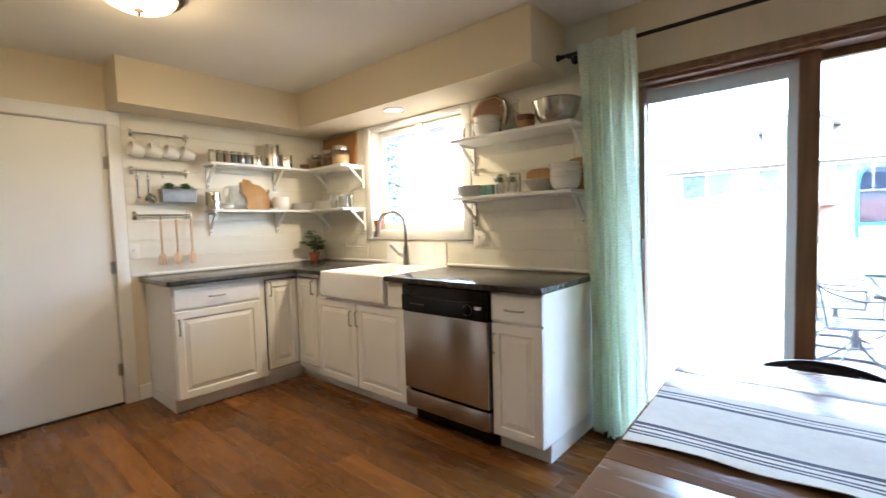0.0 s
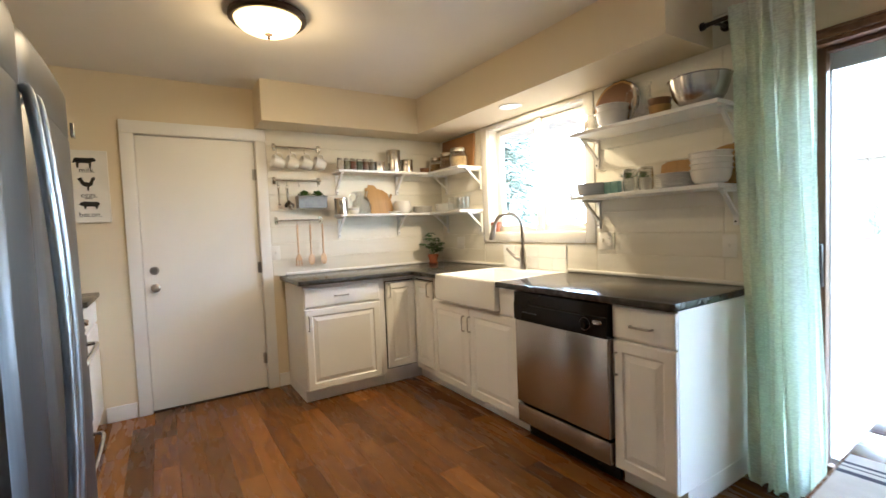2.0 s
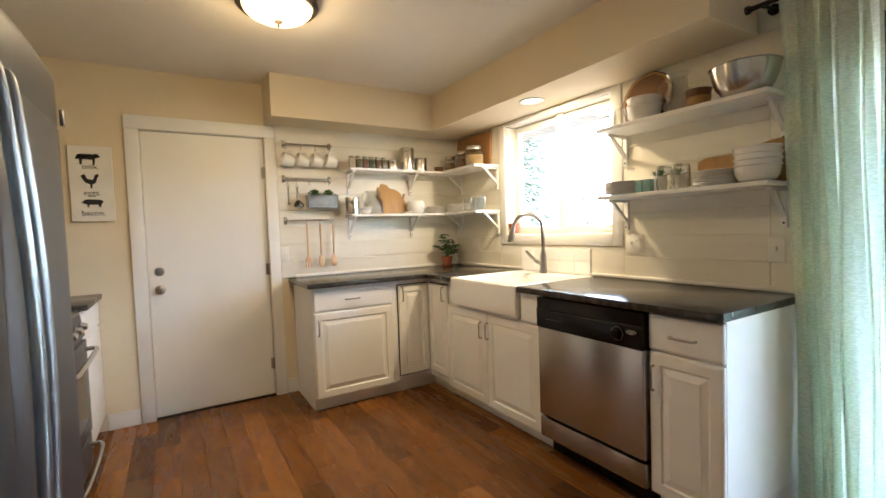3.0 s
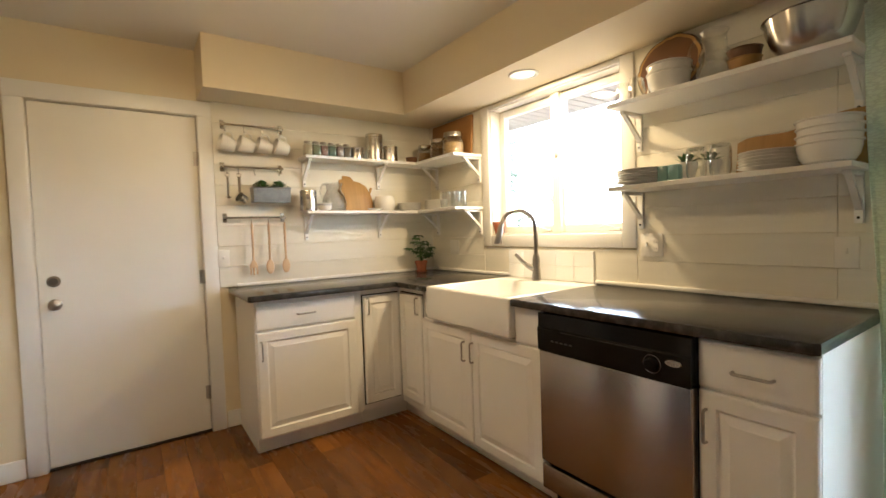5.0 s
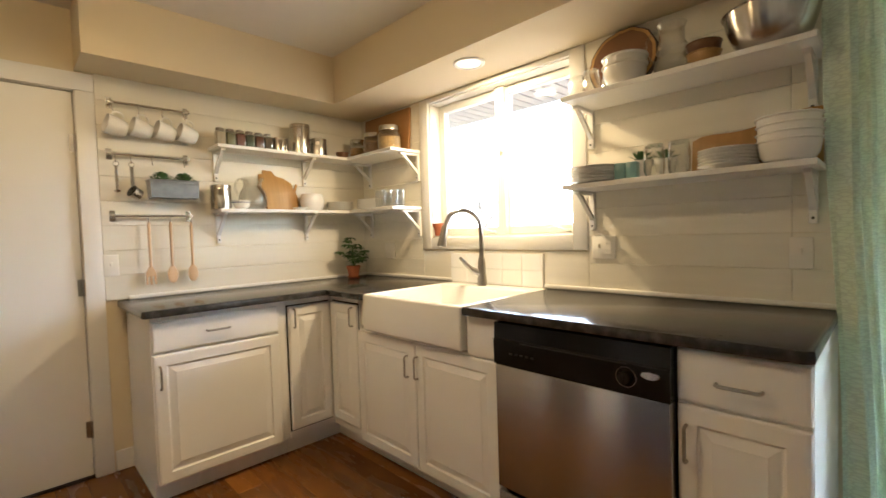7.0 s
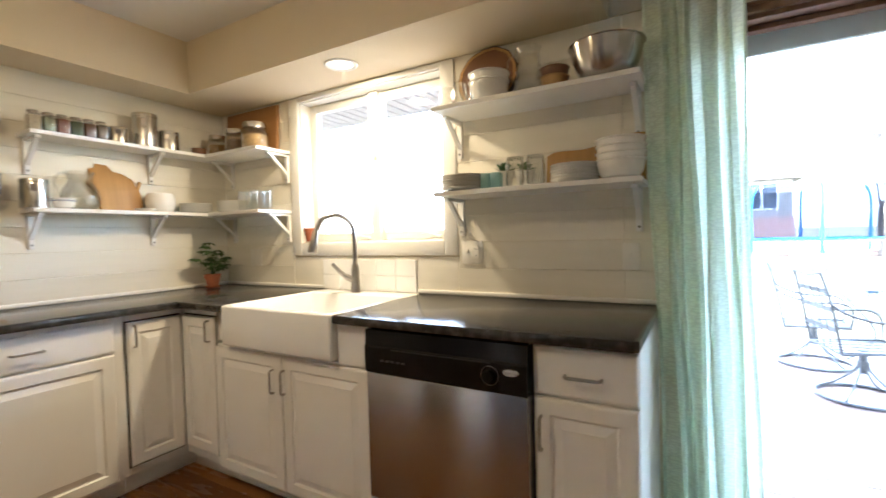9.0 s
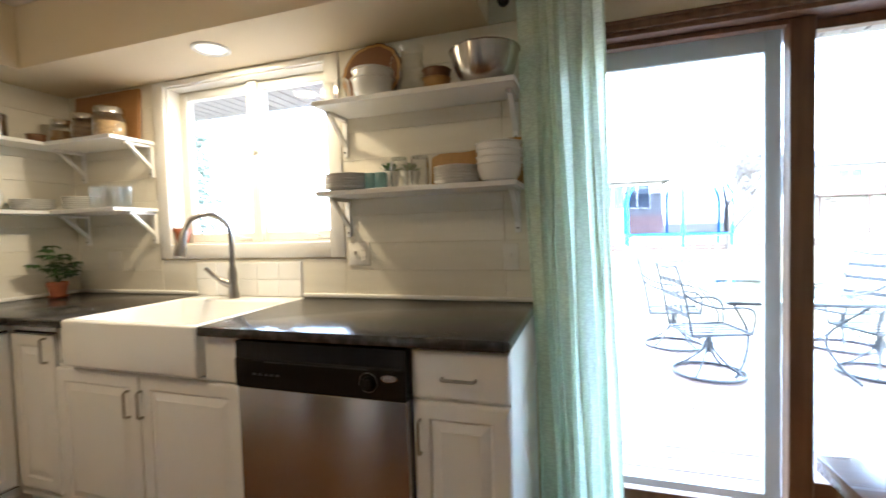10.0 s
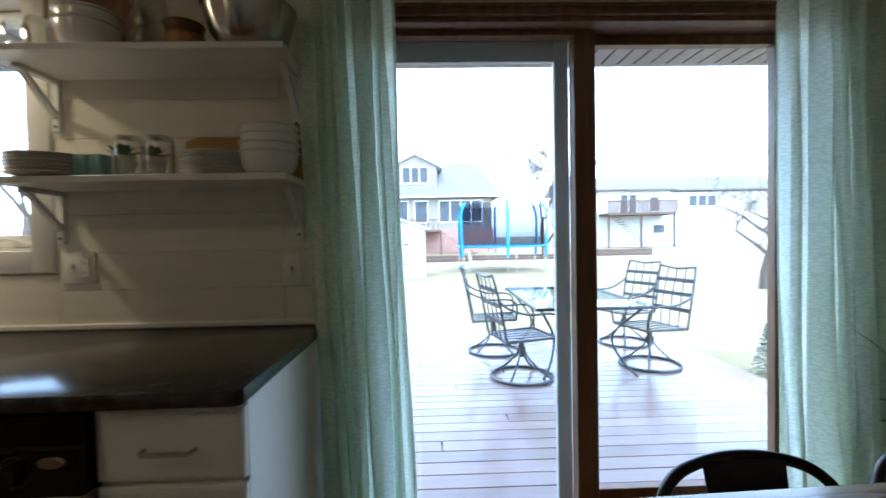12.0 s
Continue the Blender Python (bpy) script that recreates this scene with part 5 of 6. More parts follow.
bare_tree((38.0, 60.0, GZ), 13.0, 17, "far bare tree beyond the houses", 0.5, 4)


def evergreen(m, height, seed, label, n=1500, leaf=1.0):
    rnd = random.Random(seed)
    t_ = thing("evergreen_tree", m, label, "tree", "evergreen trees")
    part("trunk", tube(bmesh.new(), [(0, 0, -0.05), (0, 0, height * 0.5), (0.05, 0, height * 0.97)], [height * 0.022, height * 0.014, 0.01], 8), BARK, t_)
    verts, faces = [], []
    for k in range(n):
        v = (k / n) ** 0.8
        z = height * (0.06 + 0.93 * v)
        rmax = height * 0.23 * (1 - v) ** 0.85 + 0.06
        a = rnd.uniform(0, 6.283)
        rr = rmax * math.sqrt(rnd.uniform(0.05, 1)) * (0.75 + 0.35 * math.sin(a * 3 + z * 4))
        p = Vector((rr * math.cos(a), rr * math.sin(a), z - rr * 0.28))
        s = height * rnd.uniform(0.018, 0.04) * leaf
        o = Vector((math.cos(a), math.sin(a), -0.35)) * s * 1.6
        w = Vector((-math.sin(a), math.cos(a), rnd.uniform(-0.3, 0.3))) * s * 0.55
        u = Vector((0, 0, s * 0.35))
        i = len(verts)
        verts += [p - o * 0.4, p + w, p + o, p - w, p + u, p - u]
        faces += [(i, i + 1, i + 4), (i + 1, i + 2, i + 4), (i + 2, i + 3, i + 4), (i + 3, i, i + 4), (i + 1, i, i + 5), (i + 2, i + 1, i + 5), (i + 3, i + 2, i + 5), (i, i + 3, i + 5)]
    me = bpy.data.meshes.new("crown")
    me.from_pydata([tuple(v) for v in verts], [], faces)
    me.materials.append(NEEDLE)
    c_ = new("crown", me)
    c_.parent = t_
    tagged(c_, "drooping evergreen needles with haze painted into their colour", kind="stuff")


evergreen((-11.5, 33.0, GZ), 12.0, 2, "tall dark evergreen by the house opposite")
evergreen((-22.6, 20.6, GZ), 14.0, 6, "tall dense evergreen seen through the kitchen window", 11000, 0.42)
evergreen((-27.5, 23.5, GZ), 12.0, 16, "second tall evergreen seen through the kitchen window", 8000, 0.45)
evergreen((-20.5, 19.5, GZ), 3.2, 14, "short evergreen shrub seen through the kitchen window")
evergreen((-7.2, 33.5, GZ), 2.6, 7, "rounded green shrub below the house opposite")
evergreen((3.75, 6.2, GZ), 0.62, 12, "small green shrub beside the deck")
MULCH = mat("leaf_mulch", (0.20, 0.14, 0.10), 0.95, col2=(0.32, 0.25, 0.19), scale=22, bump=0.8, bscale=40)
bed = structure("mulch_bed", B((3.0, 3.3, GZ - 0.05), (3.55, 8.0, GZ + 0.03), 0.02), MULCH, "strip of brown leaf mulch beside the deck", "garden bed")

# ---- patio set ----
DZ_ = -0.14


# black iron lifted to blue-grey: veiling glare mixed into the base colour
PIRON = mat("glare_lifted_patio_iron", (0.060, 0.064, 0.072), 0.5, 0.2, col2=(0.040, 0.042, 0.048), scale=30)


def patio_chair(m):
    c_ = thing("patio_chair", m, "black wrought-iron swivel patio chair with high strapped back", "patio chair", "patio chairs round the glass table")
    part("hoop", tube(bmesh.new(), [(0.30 * math.cos(a), 0.30 * math.sin(a), 0.014) for a in np.linspace(0, 2 * math.pi, 33)[:-1]], 0.014, 7, True), PIRON, c_, "round floor hoop")
    for k in range(4):
        a = math.pi / 4 + k * math.pi / 2
        ca, sa = math.cos(a), math.sin(a)
        part("leg", tube(bmesh.new(), smooth_path([(0.29 * ca, 0.29 * sa, 0.025), (0.17 * ca, 0.17 * sa, 0.10), (0.05 * ca, 0.05 * sa, 0.22), (0.03 * ca, 0.03 * sa, 0.30)], 4), 0.010, 6), PIRON, c_)
    part("post", cyl(bmesh.new(), (0, 0, 0.20), (0, 0, 0.385), 0.028, seg=12), PIRON, c_)
    sf = part("seat_frame", tube(bmesh.new(), [(-0.25, -0.25, 0.40), (0.25, -0.25, 0.42), (0.25, 0.25, 0.42), (-0.25, 0.25, 0.40)], 0.012, 6, True), PIRON, c_)
    for k in range(5):
        y = -0.20 + k * 0.10
        part("strap", B((-0.25, y - 0.022, 0.405), (0.25, y + 0.022, 0.413), 0.002), PIRON, sf)
    bf = part("back_frame", tube(bmesh.new(), smooth_path([(-0.25, -0.25, 0.41), (-0.31, -0.255, 0.75), (-0.37, -0.235, 1.0), (-0.385, -0.20, 1.02), (-0.375, 0.0, 1.00), (-0.385, 0.20, 1.02), (-0.37, 0.235, 1.0), (-0.31, 0.255, 0.75), (-0.25, 0.25, 0.41)], 5), 0.012, 6), PIRON, c_)
    for z, x in ((0.58, -0.28), (0.74, -0.308), (0.88, -0.338)):
        part("strap", B((x - 0.004, -0.25, z - 0.02), (x + 0.004, 0.25, z + 0.02), 0.002), PIRON, bf)
    for y in (-0.12, 0.0, 0.12):
        part("bar", tube(bmesh.new(), [(-0.255, y, 0.41), (-0.308, y, 0.74), (-0.375, y, 1.0)], 0.006, 5), PIRON, bf)
    for s in (-1, 1):
        part("arm", tube(bmesh.new(), smooth_path([(-0.33, s * 0.25, 0.80), (-0.24, s * 0.29, 0.72), (-0.05, s * 0.30, 0.66), (0.16, s * 0.30, 0.66), (0.25, s * 0.28, 0.60), (0.25, s * 0.25, 0.43)], 5), 0.012, 6), PIRON, c_)
    return c_


pc = patio_chair((0.91, 5.80, DZ_, 0, 0, 12))
for x, y, a in ((0.78, 6.80, -6), (2.32, 6.08, 196), (2.48, 7.05, 204)):
    copy_thing(pc, pose(x, y, DZ_, 0, 0, a))
pt = thing("patio_table", (1.56, 6.42, DZ_), "glass-topped black iron patio table", "patio table")
part("tabletop", B((-0.55, -0.85, 0.702), (0.55, 0.85, 0.71), 0.003), pane_glass("patio_glass", (0.75, 0.82, 0.80)), pt, "pale glass tabletop")
part("rim", tube(bmesh.new(), [(-0.55, -0.85, 0.69), (0.55, -0.85, 0.69), (0.55, 0.85, 0.69), (-0.55, 0.85, 0.69)], 0.016, 6, True), PIRON, pt)
for x in (-1, 1):
    for y in (-1, 1):
        part("leg", tube(bmesh.new(), smooth_path([(x * 0.50, y * 0.78, 0.69), (x * 0.30, y * 0.50, 0.36), (x * 0.36, y * 0.60, 0.12), (x * 0.46, y * 0.72, 0.0)], 4), 0.013, 6), PIRON, pt)

# deck boards
deck = structure("deck", B((-4.2, YW + WT + 0.02, GZ), (2.80, 7.92, DZ_ - 0.045)), BLACKGAP, "wet brown cedar deck boards", "deck")
by, k = YW + WT + 0.045, 0
while by < 7.86:
    cut = -4.2 + (1.9 + (k * 1.37) % 3.6)
    for x0, x1 in ((-4.2, cut - 0.003), (cut, 2.85)):
        ob = part("board", B((0, 0, DZ_ - 0.04), (x1 - x0, 0.138, DZ_), 0.004), DECKW, deck)
        ob.location = (x0, by, 0)
    by += 0.143
    k += 1

# ---- floor planks ----
rnd = random.Random(2)
y, k = YS, 0
while y < YW:
    w = 0.127
    y1 = min(y + w, YW)
    x = XW - rnd.uniform(0.0, 0.9)
    while x < XE:
        ln = rnd.choice((0.45, 0.62, 0.8, 0.95, 1.2, 1.45))
        a, b = max(x, XW), min(x + ln, XE)
        if b - a > 0.03:
            ob = part("plank", B((0, 0, -0.015), (b - a - 0.0006, y1 - y - 0.0006, rnd.uniform(-0.00025, 0.0)), 0.0006), FLOORW, floor_bed)
            ob.location = (a, y, 0)
        x += ln
    y += w

# ---- shelves ----
XS, YSF = XW + 0.016, YW - 0.014       # faces of the boarding
LU, LL, RU, RL = 1.822, 1.437, 1.840, 1.448


def bracket(parent, m):
    """A painted wooden shelf bracket; local x runs out from the wall, z up, the shelf at z = 0."""
    def at(bm):
        bmesh.ops.transform(bm, matrix=m, verts=bm.verts)
        return bm
    bm = bmesh.new()
    box(bm, (0, -0.013, -0.185), (0.016, 0.013, -0.0005), 0.002)
    box(bm, (0.016, -0.013, -0.016), (0.165, 0.013, -0.0005), 0.002)
    prism(bm, [(0.014, -0.140), (0.014, -0.118), (0.128, -0.015), (0.150, -0.015)], "y", -0.010, 0.010)
    b_ = part("bracket", at(bm), SHELF, parent, "white wooden angle bracket")
    for z in (-0.165,):
        part("screw", at(cyl(bmesh.new(), (0.0175, 0, z), (0.0195, 0, z), 0.005, seg=10)), BMETAL, b_)


for z, lab in ((LU, "upper white painted corner shelf on wooden brackets"), (LL, "lower white painted corner shelf on wooden brackets")):
    s_ = thing("corner_shelf", (0, 0, z), lab, "shelf", "kitchen wall shelves")
    part("shelf_board", B((XS, 1.968, -0.021), (XS + 0.185, YSF, 0), 0.002), SHELF, s_)
    part("shelf_board", B((XS + 0.1855, 2.852, -0.021), (-2.515, YSF, 0), 0.002), SHELF, s_)
    for y in (2.005, 2.60):
        bracket(s_, pose(XS, y, -0.021))
    for x in (-3.10, -2.54):
        bracket(s_, pose(x, YSF, -0.021, 0, 0, -90))
for z, lab in ((RU, "upper white painted wall shelf on wooden brackets"), (RL, "lower white painted wall shelf on wooden brackets")):
    s_ = thing("wall_shelf", (0, 0, z), lab, "shelf", "kitchen wall shelves")
    part("shelf_board", B((-1.282, 2.855, -0.021), (-0.392, YSF, 0), 0.002), SHELF, s_)
    for x in (-1.262, -0.428):
        bracket(s_, pose(x, YSF, -0.021, 0, 0, -90))


# ---- tableware ----
def stack(name, loc, prof, n, step, material, label, category, group, piece, seg=36):
    t_ = thing(name, loc, label, category, group)
    me = None
    for k in range(n):
        if me is None:
            p = part(piece, lathe(bmesh.new(), prof, seg), material, t_)
            me = p.data
        else:
            p = new(piece, me)
            p.parent = t_
        p.location = (0.001 * ((k * 7) % 3 - 1), 0.001 * ((k * 5) % 3 - 1), k * step)
        p.rotation_euler.z = k * 0.7
    return t_


def plate_prof(r):
    return [(0, 0.0), (r * 0.58, 0.0), (r * 0.62, 0.004), (r * 0.97, 0.0135), (r, 0.0165), (r * 0.98, 0.018), (r * 0.64, 0.0095), (r * 0.55, 0.005), (0, 0.005)]


def bowl_prof(r, h, t=0.004):
    return [(0, 0.0), (r * 0.50, 0.0), (r * 0.56, 0.006), (r * 0.75, h * 0.14), (r * 0.88, h * 0.38), (r * 0.945, h * 0.72), (r * 0.955, h * 0.90), (r * 0.998, h * 0.925), (r + 0.0015, h * 0.97), (r, h), (r - t, h), (r * 0.945 - t, h * 0.74), (r * 0.86 - t, h * 0.40), (r * 0.72 - t, h * 0.17), (r * 0.48, 0.012), (0, 0.010)]


def tumbler(loc, r, h, label, upside=True, jar=False):
    t_ = thing("drinking_glass" if not jar else "glass_jar", loc, label, "glass" if not jar else "jar", "clear glasses on the shelves")
    out = [(0, 0), (r * 0.86, 0), (r * 0.92, 0.006), (r, h * 0.3), (r, h * 0.80), (r * 0.86, h * 0.92), (r * 0.86, h)] if jar else [(0, 0), (r * 0.70, 0), (r * 0.82, 0.008), (r * 0.97, h * 0.45), (r, h)]
    inn = [(x - 0.003, max(z, 0.008)) for x, z in out[::-1] if x > 0.001] + [(0, 0.008)]
    prof = out + inn
    if upside:
        prof = [(x, h - z) for x, z in prof]
    part("glass", lathe(bmesh.new(), prof, 24), GLASS, t_, "clear glass")
    return t_


# right-hand upper shelf
for x, y, r, h in ((-1.240, 2.935, 0.038, 0.10), (-1.165, 2.925, 0.039, 0.105), (-1.13, 3.02, 0.036, 0.10)):
    tumbler((x, y, RU), r, h, "clear drinking glass turned upside down on the shelf")
stack("bowl_stack", (-1.03, 2.955, RU), bowl_prof(0.092, 0.092), 2, 0.036, CHINA, "stack of two white china bowls", "bowls", "white bowl stacks", "bowl")
slab = thing("wood_slab", pose(-1.085, 3.032, RU, -12, 0, 0), "round live-edge wood slab platter leaning on the wall", "wood slab")
rnd = random.Random(3)
ring = [(0.155 * (1 + 0.025 * rnd.uniform(-1, 1)) * math.cos(a), 0.158 + 0.155 * (1 + 0.025 * rnd.uniform(-1, 1)) * math.sin(a)) for a in np.linspace(0, 2 * math.pi, 41)[:-1]]
part("bark_rim", prism(bmesh.new(), ring, "y", -0.011, 0.011, 0.003), BARK, slab, "rough dark bark rim")
part("sapwood", prism(bmesh.new(), [(u * 0.955, 0.158 + (v - 0.158) * 0.955) for u, v in ring], "y", -0.0125, 0.0115), MAPLE, slab, "pale sapwood ring")
part("heartwood", prism(bmesh.new(), [(u * 0.87, 0.158 + (v - 0.158) * 0.87) for u, v in ring], "y", -0.0135, 0.0118), DARKW, slab, "dark polished heartwood")


def pitcher(loc, r, h, rz, label, belly=((0.95, 0.12), (1.0, 0.32), (0.86, 0.55), (0.60, 0.74), (0.66, 0.9))):
    p = thing("glass_pitcher", (*loc, 0, 0, rz), label, "pitcher", "glass pitchers")
    out = [(0, 0), (r * 0.7, 0)] + [(r * u, h * v) for u, v in belly] + [(r * 0.80, h)]
    part("vessel", lathe(bmesh.new(), out + [(x - 0.0035, max(z, 0.008)) for x, z in out[::-1] if x > 0.001] + [(0, 0.008)], 30), GLASS, p)
    part("handle", tube(bmesh.new(), smooth_path([(r * 0.70, 0, h * 0.92), (r * 1.25, 0, h * 0.90), (r * 1.50, 0, h * 0.66), (r * 1.25, 0, h * 0.42), (r * 0.98, 0, h * 0.36)], 5), 0.006, 8), GLASS, p, "looped glass handle")
    return p


pitcher((-0.845, 2.965, RU), 0.068, 0.205, 180, "clear bubble-sided glass pitcher with looped handle",
        ((0.94, 0.07), (1.0, 0.18), (0.94, 0.30), (0.80, 0.37), (0.86, 0.48), (0.84, 0.58), (0.68, 0.67), (0.70, 0.80), (0.64, 0.90)))
for k, rr in ((0, 0.058), (1, 0.060)):
    b_ = thing("wooden_bowl", (-0.728, 2.945, RU + k * 0.036), "small turned wooden bowl nested in a pair", "bowl", "small wooden bowls")
    part("bowl", lathe(bmesh.new(), bowl_prof(rr, 0.052, 0.005), 28), MAPLE if k == 0 else DARKW, b_)
b_ = thing("mixing_bowl", (-0.525, 2.955, RU), "large brushed stainless steel mixing bowl", "mixing bowl")
R_ = 0.138
part("bowl", lathe(bmesh.new(), [(0, 0), (R_ * 0.5, 0), (R_ * 0.62, 0.008), (R_ * 0.84, 0.05), (R_ * 0.95, 0.095), (R_, 0.135), (R_ + 0.007, 0.137), (R_ + 0.006, 0.139), (R_ - 0.002, 0.138), (R_ * 0.935, 0.095), (R_ * 0.82, 0.052), (R_ * 0.6, 0.011), (0, 0.003)], 48), BOWLST, b_)

# right-hand lower shelf
stack("plate_stack", (-1.165, 2.955, RL), plate_prof(0.118), 6, 0.0112, CHINA, "stack of six white dinner plates", "plates", "white plate stacks", "plate")
for x in (-1.040, -0.992):
    s_ = thing("shaker", (x, 2.925, RL, 0, 0, 4), "square teal ceramic shaker", "shaker", "teal shakers")
    part("body", B((-0.0225, -0.0225, 0), (0.0225, 0.0225, 0.072), 0.004, 2), TEAL, s_)
    part("stopper", cyl(bmesh.new(), (0, 0, 0.0715), (0, 0, 0.0735), 0.006, seg=10), PLASTIC, s_)


def succulent(loc, r, seed):
    s_ = thing("succulent", loc, "small green succulent in a white pot", "plant", "shelf succulents")
    part("pot", pot_mesh(r, r * 1.9), CHINA, s_, "small white pot")
    part("soil", cyl(bmesh.new(), (0, 0, r * 1.4), (0, 0, r * 1.6), r * 0.82, seg=16), SOIL, s_)
    rnd = random.Random(seed)
    for k in range(20):
        a, el = k * 2.4, 0.25 + 1.1 * k / 20
        ln = r * (1.5 - 0.6 * k / 20)
        bm = bmesh.new()
        leafy(bm, (0, 0, r * 1.75), (ln * math.cos(a) * math.cos(el), ln * math.sin(a) * math.cos(el), r * 1.75 + ln * math.sin(el) * 1.2), r * 0.26, 0, 4)
        part("leaf", bm, LEAF, s_)


succulent((-1.0, 3.04, RL), 0.046, 1)
succulent((-0.905, 3.05, RL), 0.044, 2)
for x, y in ((-0.912, 2.945), (-0.820, 2.95)):
    tumbler((x, y, RL), 0.041, 0.132, "clear mason jar turned upside down on the shelf", True, True)
cb = thing("cutting_board", pose(-0.595, 3.072, RL, -8, 0, 0), "pale wooden serving board with a wavy top edge", "cutting board", "wooden boards")
part("board", prism(bmesh.new(), [(-0.215, 0.0), (0.20, 0.0), (0.20, 0.205)] + [(0.20 - 0.415 * t, 0.205 - 0.060 * t + 0.010 * math.sin(t * 8.5)) for t in (0.08, 0.16, 0.25, 0.33, 0.42, 0.5, 0.58, 0.67, 0.75, 0.84, 0.92)] + [(-0.215, 0.145)], "y", -0.009, 0.009, 0.003), MAPLE, cb)
stack("plate_stack", (-0.655, 2.955, RL), plate_prof(0.100), 6, 0.0115, CHINA, "stack of six white side plates", "plates", "white plate stacks", "plate")
stack("bowl_stack", (-0.478, 2.965, RL), bowl_prof(0.095, 0.080), 4, 0.027, CHINA, "stack of four white china bowls", "bowls", "white bowl stacks", "bowl")

# left-hand upper shelf
SPW = 0.0265
SPICE = [(0.50, 0.44, 0.33), (0.15, 0.14, 0.06), (0.17, 0.065, 0.03), (0.07, 0.09, 0.045), (0.15, 0.07, 0.035), (0.16, 0.12, 0.075)]
for k, col in enumerate(SPICE):
    m_ = mat("ground_spice", col, 0.9, col2=tuple(c * 0.7 for c in col), scale=60, bump=0.4, bscale=200)
    s_ = thing("spice_jar", (XS + 0.115, 2.006 + k * 0.0582, LU, 0, 0, 3 * ((k * 5) % 3 - 1)), "small square glass spice jar with steel lid", "spice jar", "spice jars")
    part("jar", B((-SPW, -SPW, 0), (SPW, SPW, 0.090), 0.004, 2), GLASS, s_)
    part("spice", B((-0.0245, -0.0245, 0.003), (0.0245, 0.0245, 0.082), 0.003), m_, s_, "dried spice")
    part("lid", lathe(bmesh.new(), [(0, 0.0905), (0.0235, 0.0905), (0.0235, 0.103), (0.022, 0.105), (0, 0.105)], 20), NICKEL, s_, "steel lid")


def canister(loc, r, h, label, lid=True):
    c_ = thing("canister", loc, label, "canister", "steel canisters")
    part("body", lathe(bmesh.new(), [(0, 0), (r, 0), (r, h * 0.86), (r * 0.99, h * 0.87), (0, h * 0.87)], 36), BSTEEL, c_)
    part("lid", lathe(bmesh.new(), [(0, h * 0.873), (r * 1.02, h * 0.873), (r * 1.02, h * 0.95), (r * 0.98, h * 0.985), (r * 0.3, h), (0, h)], 36), BSTEEL, c_, "polished steel lid")
    bm = bmesh.new()
    for a, b in (((-0.012, -r - 0.0025, h * 0.55), (0.012, -r + 0.002, h * 0.80)), ((-0.010, -r - 0.004, h * 0.60), (0.010, -r - 0.0024, h * 0.66))):
        box(bm, a, b, 0.0008)
    part("label_holder", bm, NICKEL, c_)


canister((XS + 0.105, 2.382, LU, 0, 0, 70), 0.052, 0.092, "short round stainless steel canister")
canister((XS + 0.10, 2.533, LU, 0, 0, 60), 0.066, 0.205, "tall round stainless steel canister")
canister((XS + 0.105, 2.668, LU, 0, 0, 55), 0.058, 0.122, "round stainless steel canister of middle height")
b_ = thing("wooden_bowl", (XS + 0.11, 2.86, LU), "small dark wooden bowl on the shelf", "bowl", "small wooden bowls")
part("bowl", lathe(bmesh.new(), bowl_prof(0.048, 0.046, 0.005), 24), DARKW, b_)
CONT = [(0.46, 0.27, 0.10), (0.22, 0.115, 0.05), (0.60, 0.40, 0.17)]
for (x, y, r, h), col in zip(((-3.085, 2.985, 0.064, 0.150), (-2.886, 2.985, 0.072, 0.165), (-2.685, 2.98, 0.084, 0.178)), CONT):
    m_ = mat("dry_goods", col, 0.9, col2=tuple(c * 0.6 for c in col), scale=70, bump=0.8, bscale=110, sharp=(0.45, 0.55))
    j = thing("storage_jar", (x, y, LU), "round glass storage jar of dry goods with steel lid", "storage jar", "glass storage jars")
    out = [(0, 0), (r * 0.9, 0), (r, 0.012), (r, h * 0.62), (r * 0.80, h * 0.76), (r * 0.80, h * 0.80)]
    part("jar", lathe(bmesh.new(), out + [(q - 0.003, max(z, 0.005)) for q, z in out[::-1] if q > 0.001] + [(0, 0.005)], 32), GLASS, j)
    part("contents", lathe(bmesh.new(), [(0, 0.006), (r - 0.005, 0.006), (r - 0.005, h * 0.55), (r * 0.5, h * 0.58), (0, h * 0.57)], 24), m_, j, "dry goods filling")
    part("lid", lathe(bmesh.new(), [(0, h * 0.805), (r * 0.86, h * 0.805), (r * 0.86, h * 0.97), (r * 0.82, h), (0, h)], 32), BSTEEL, j, "brushed steel lid")
cb = thing("cutting_board", pose(-2.865, 3.085, LU, -4, 0, 0), "large reddish wooden cutting board leaning on the wall", "cutting board", "wooden boards")
part("board", B((-0.265, -0.011, 0), (0.265, 0.011, 0.315), 0.006, 2), ACACIA, cb)

# left-hand lower shelf
canister((XS + 0.105, 1.998, LL, 0, 0, 70), 0.058, 0.148, "round stainless steel canister with flat lid")
BLUEP = mat("blue_glaze", (0.05, 0.09, 0.24), 0.25, col2=(0.07, 0.12, 0.30), scale=30)
b_ = thing("patterned_bowl", (XS + 0.13, 2.108, LL), "small white bowl with a blue dotted band", "bowl")
part("bowl", lathe(bmesh.new(), bowl_prof(0.052, 0.055), 28), CHINA, b_)
for k in range(18):
    a = k * 2 * math.pi / 18
    part("dot", B((-0.004, -0.001, -0.004), (0.004, 0.001, 0.004), 0.0008), BLUEP, b_)
    b_.children[-1].matrix_basis = pose(0.0498 * math.cos(a), 0.0498 * math.sin(a), 0.042, 0, 0, math.degrees(a) + 90)
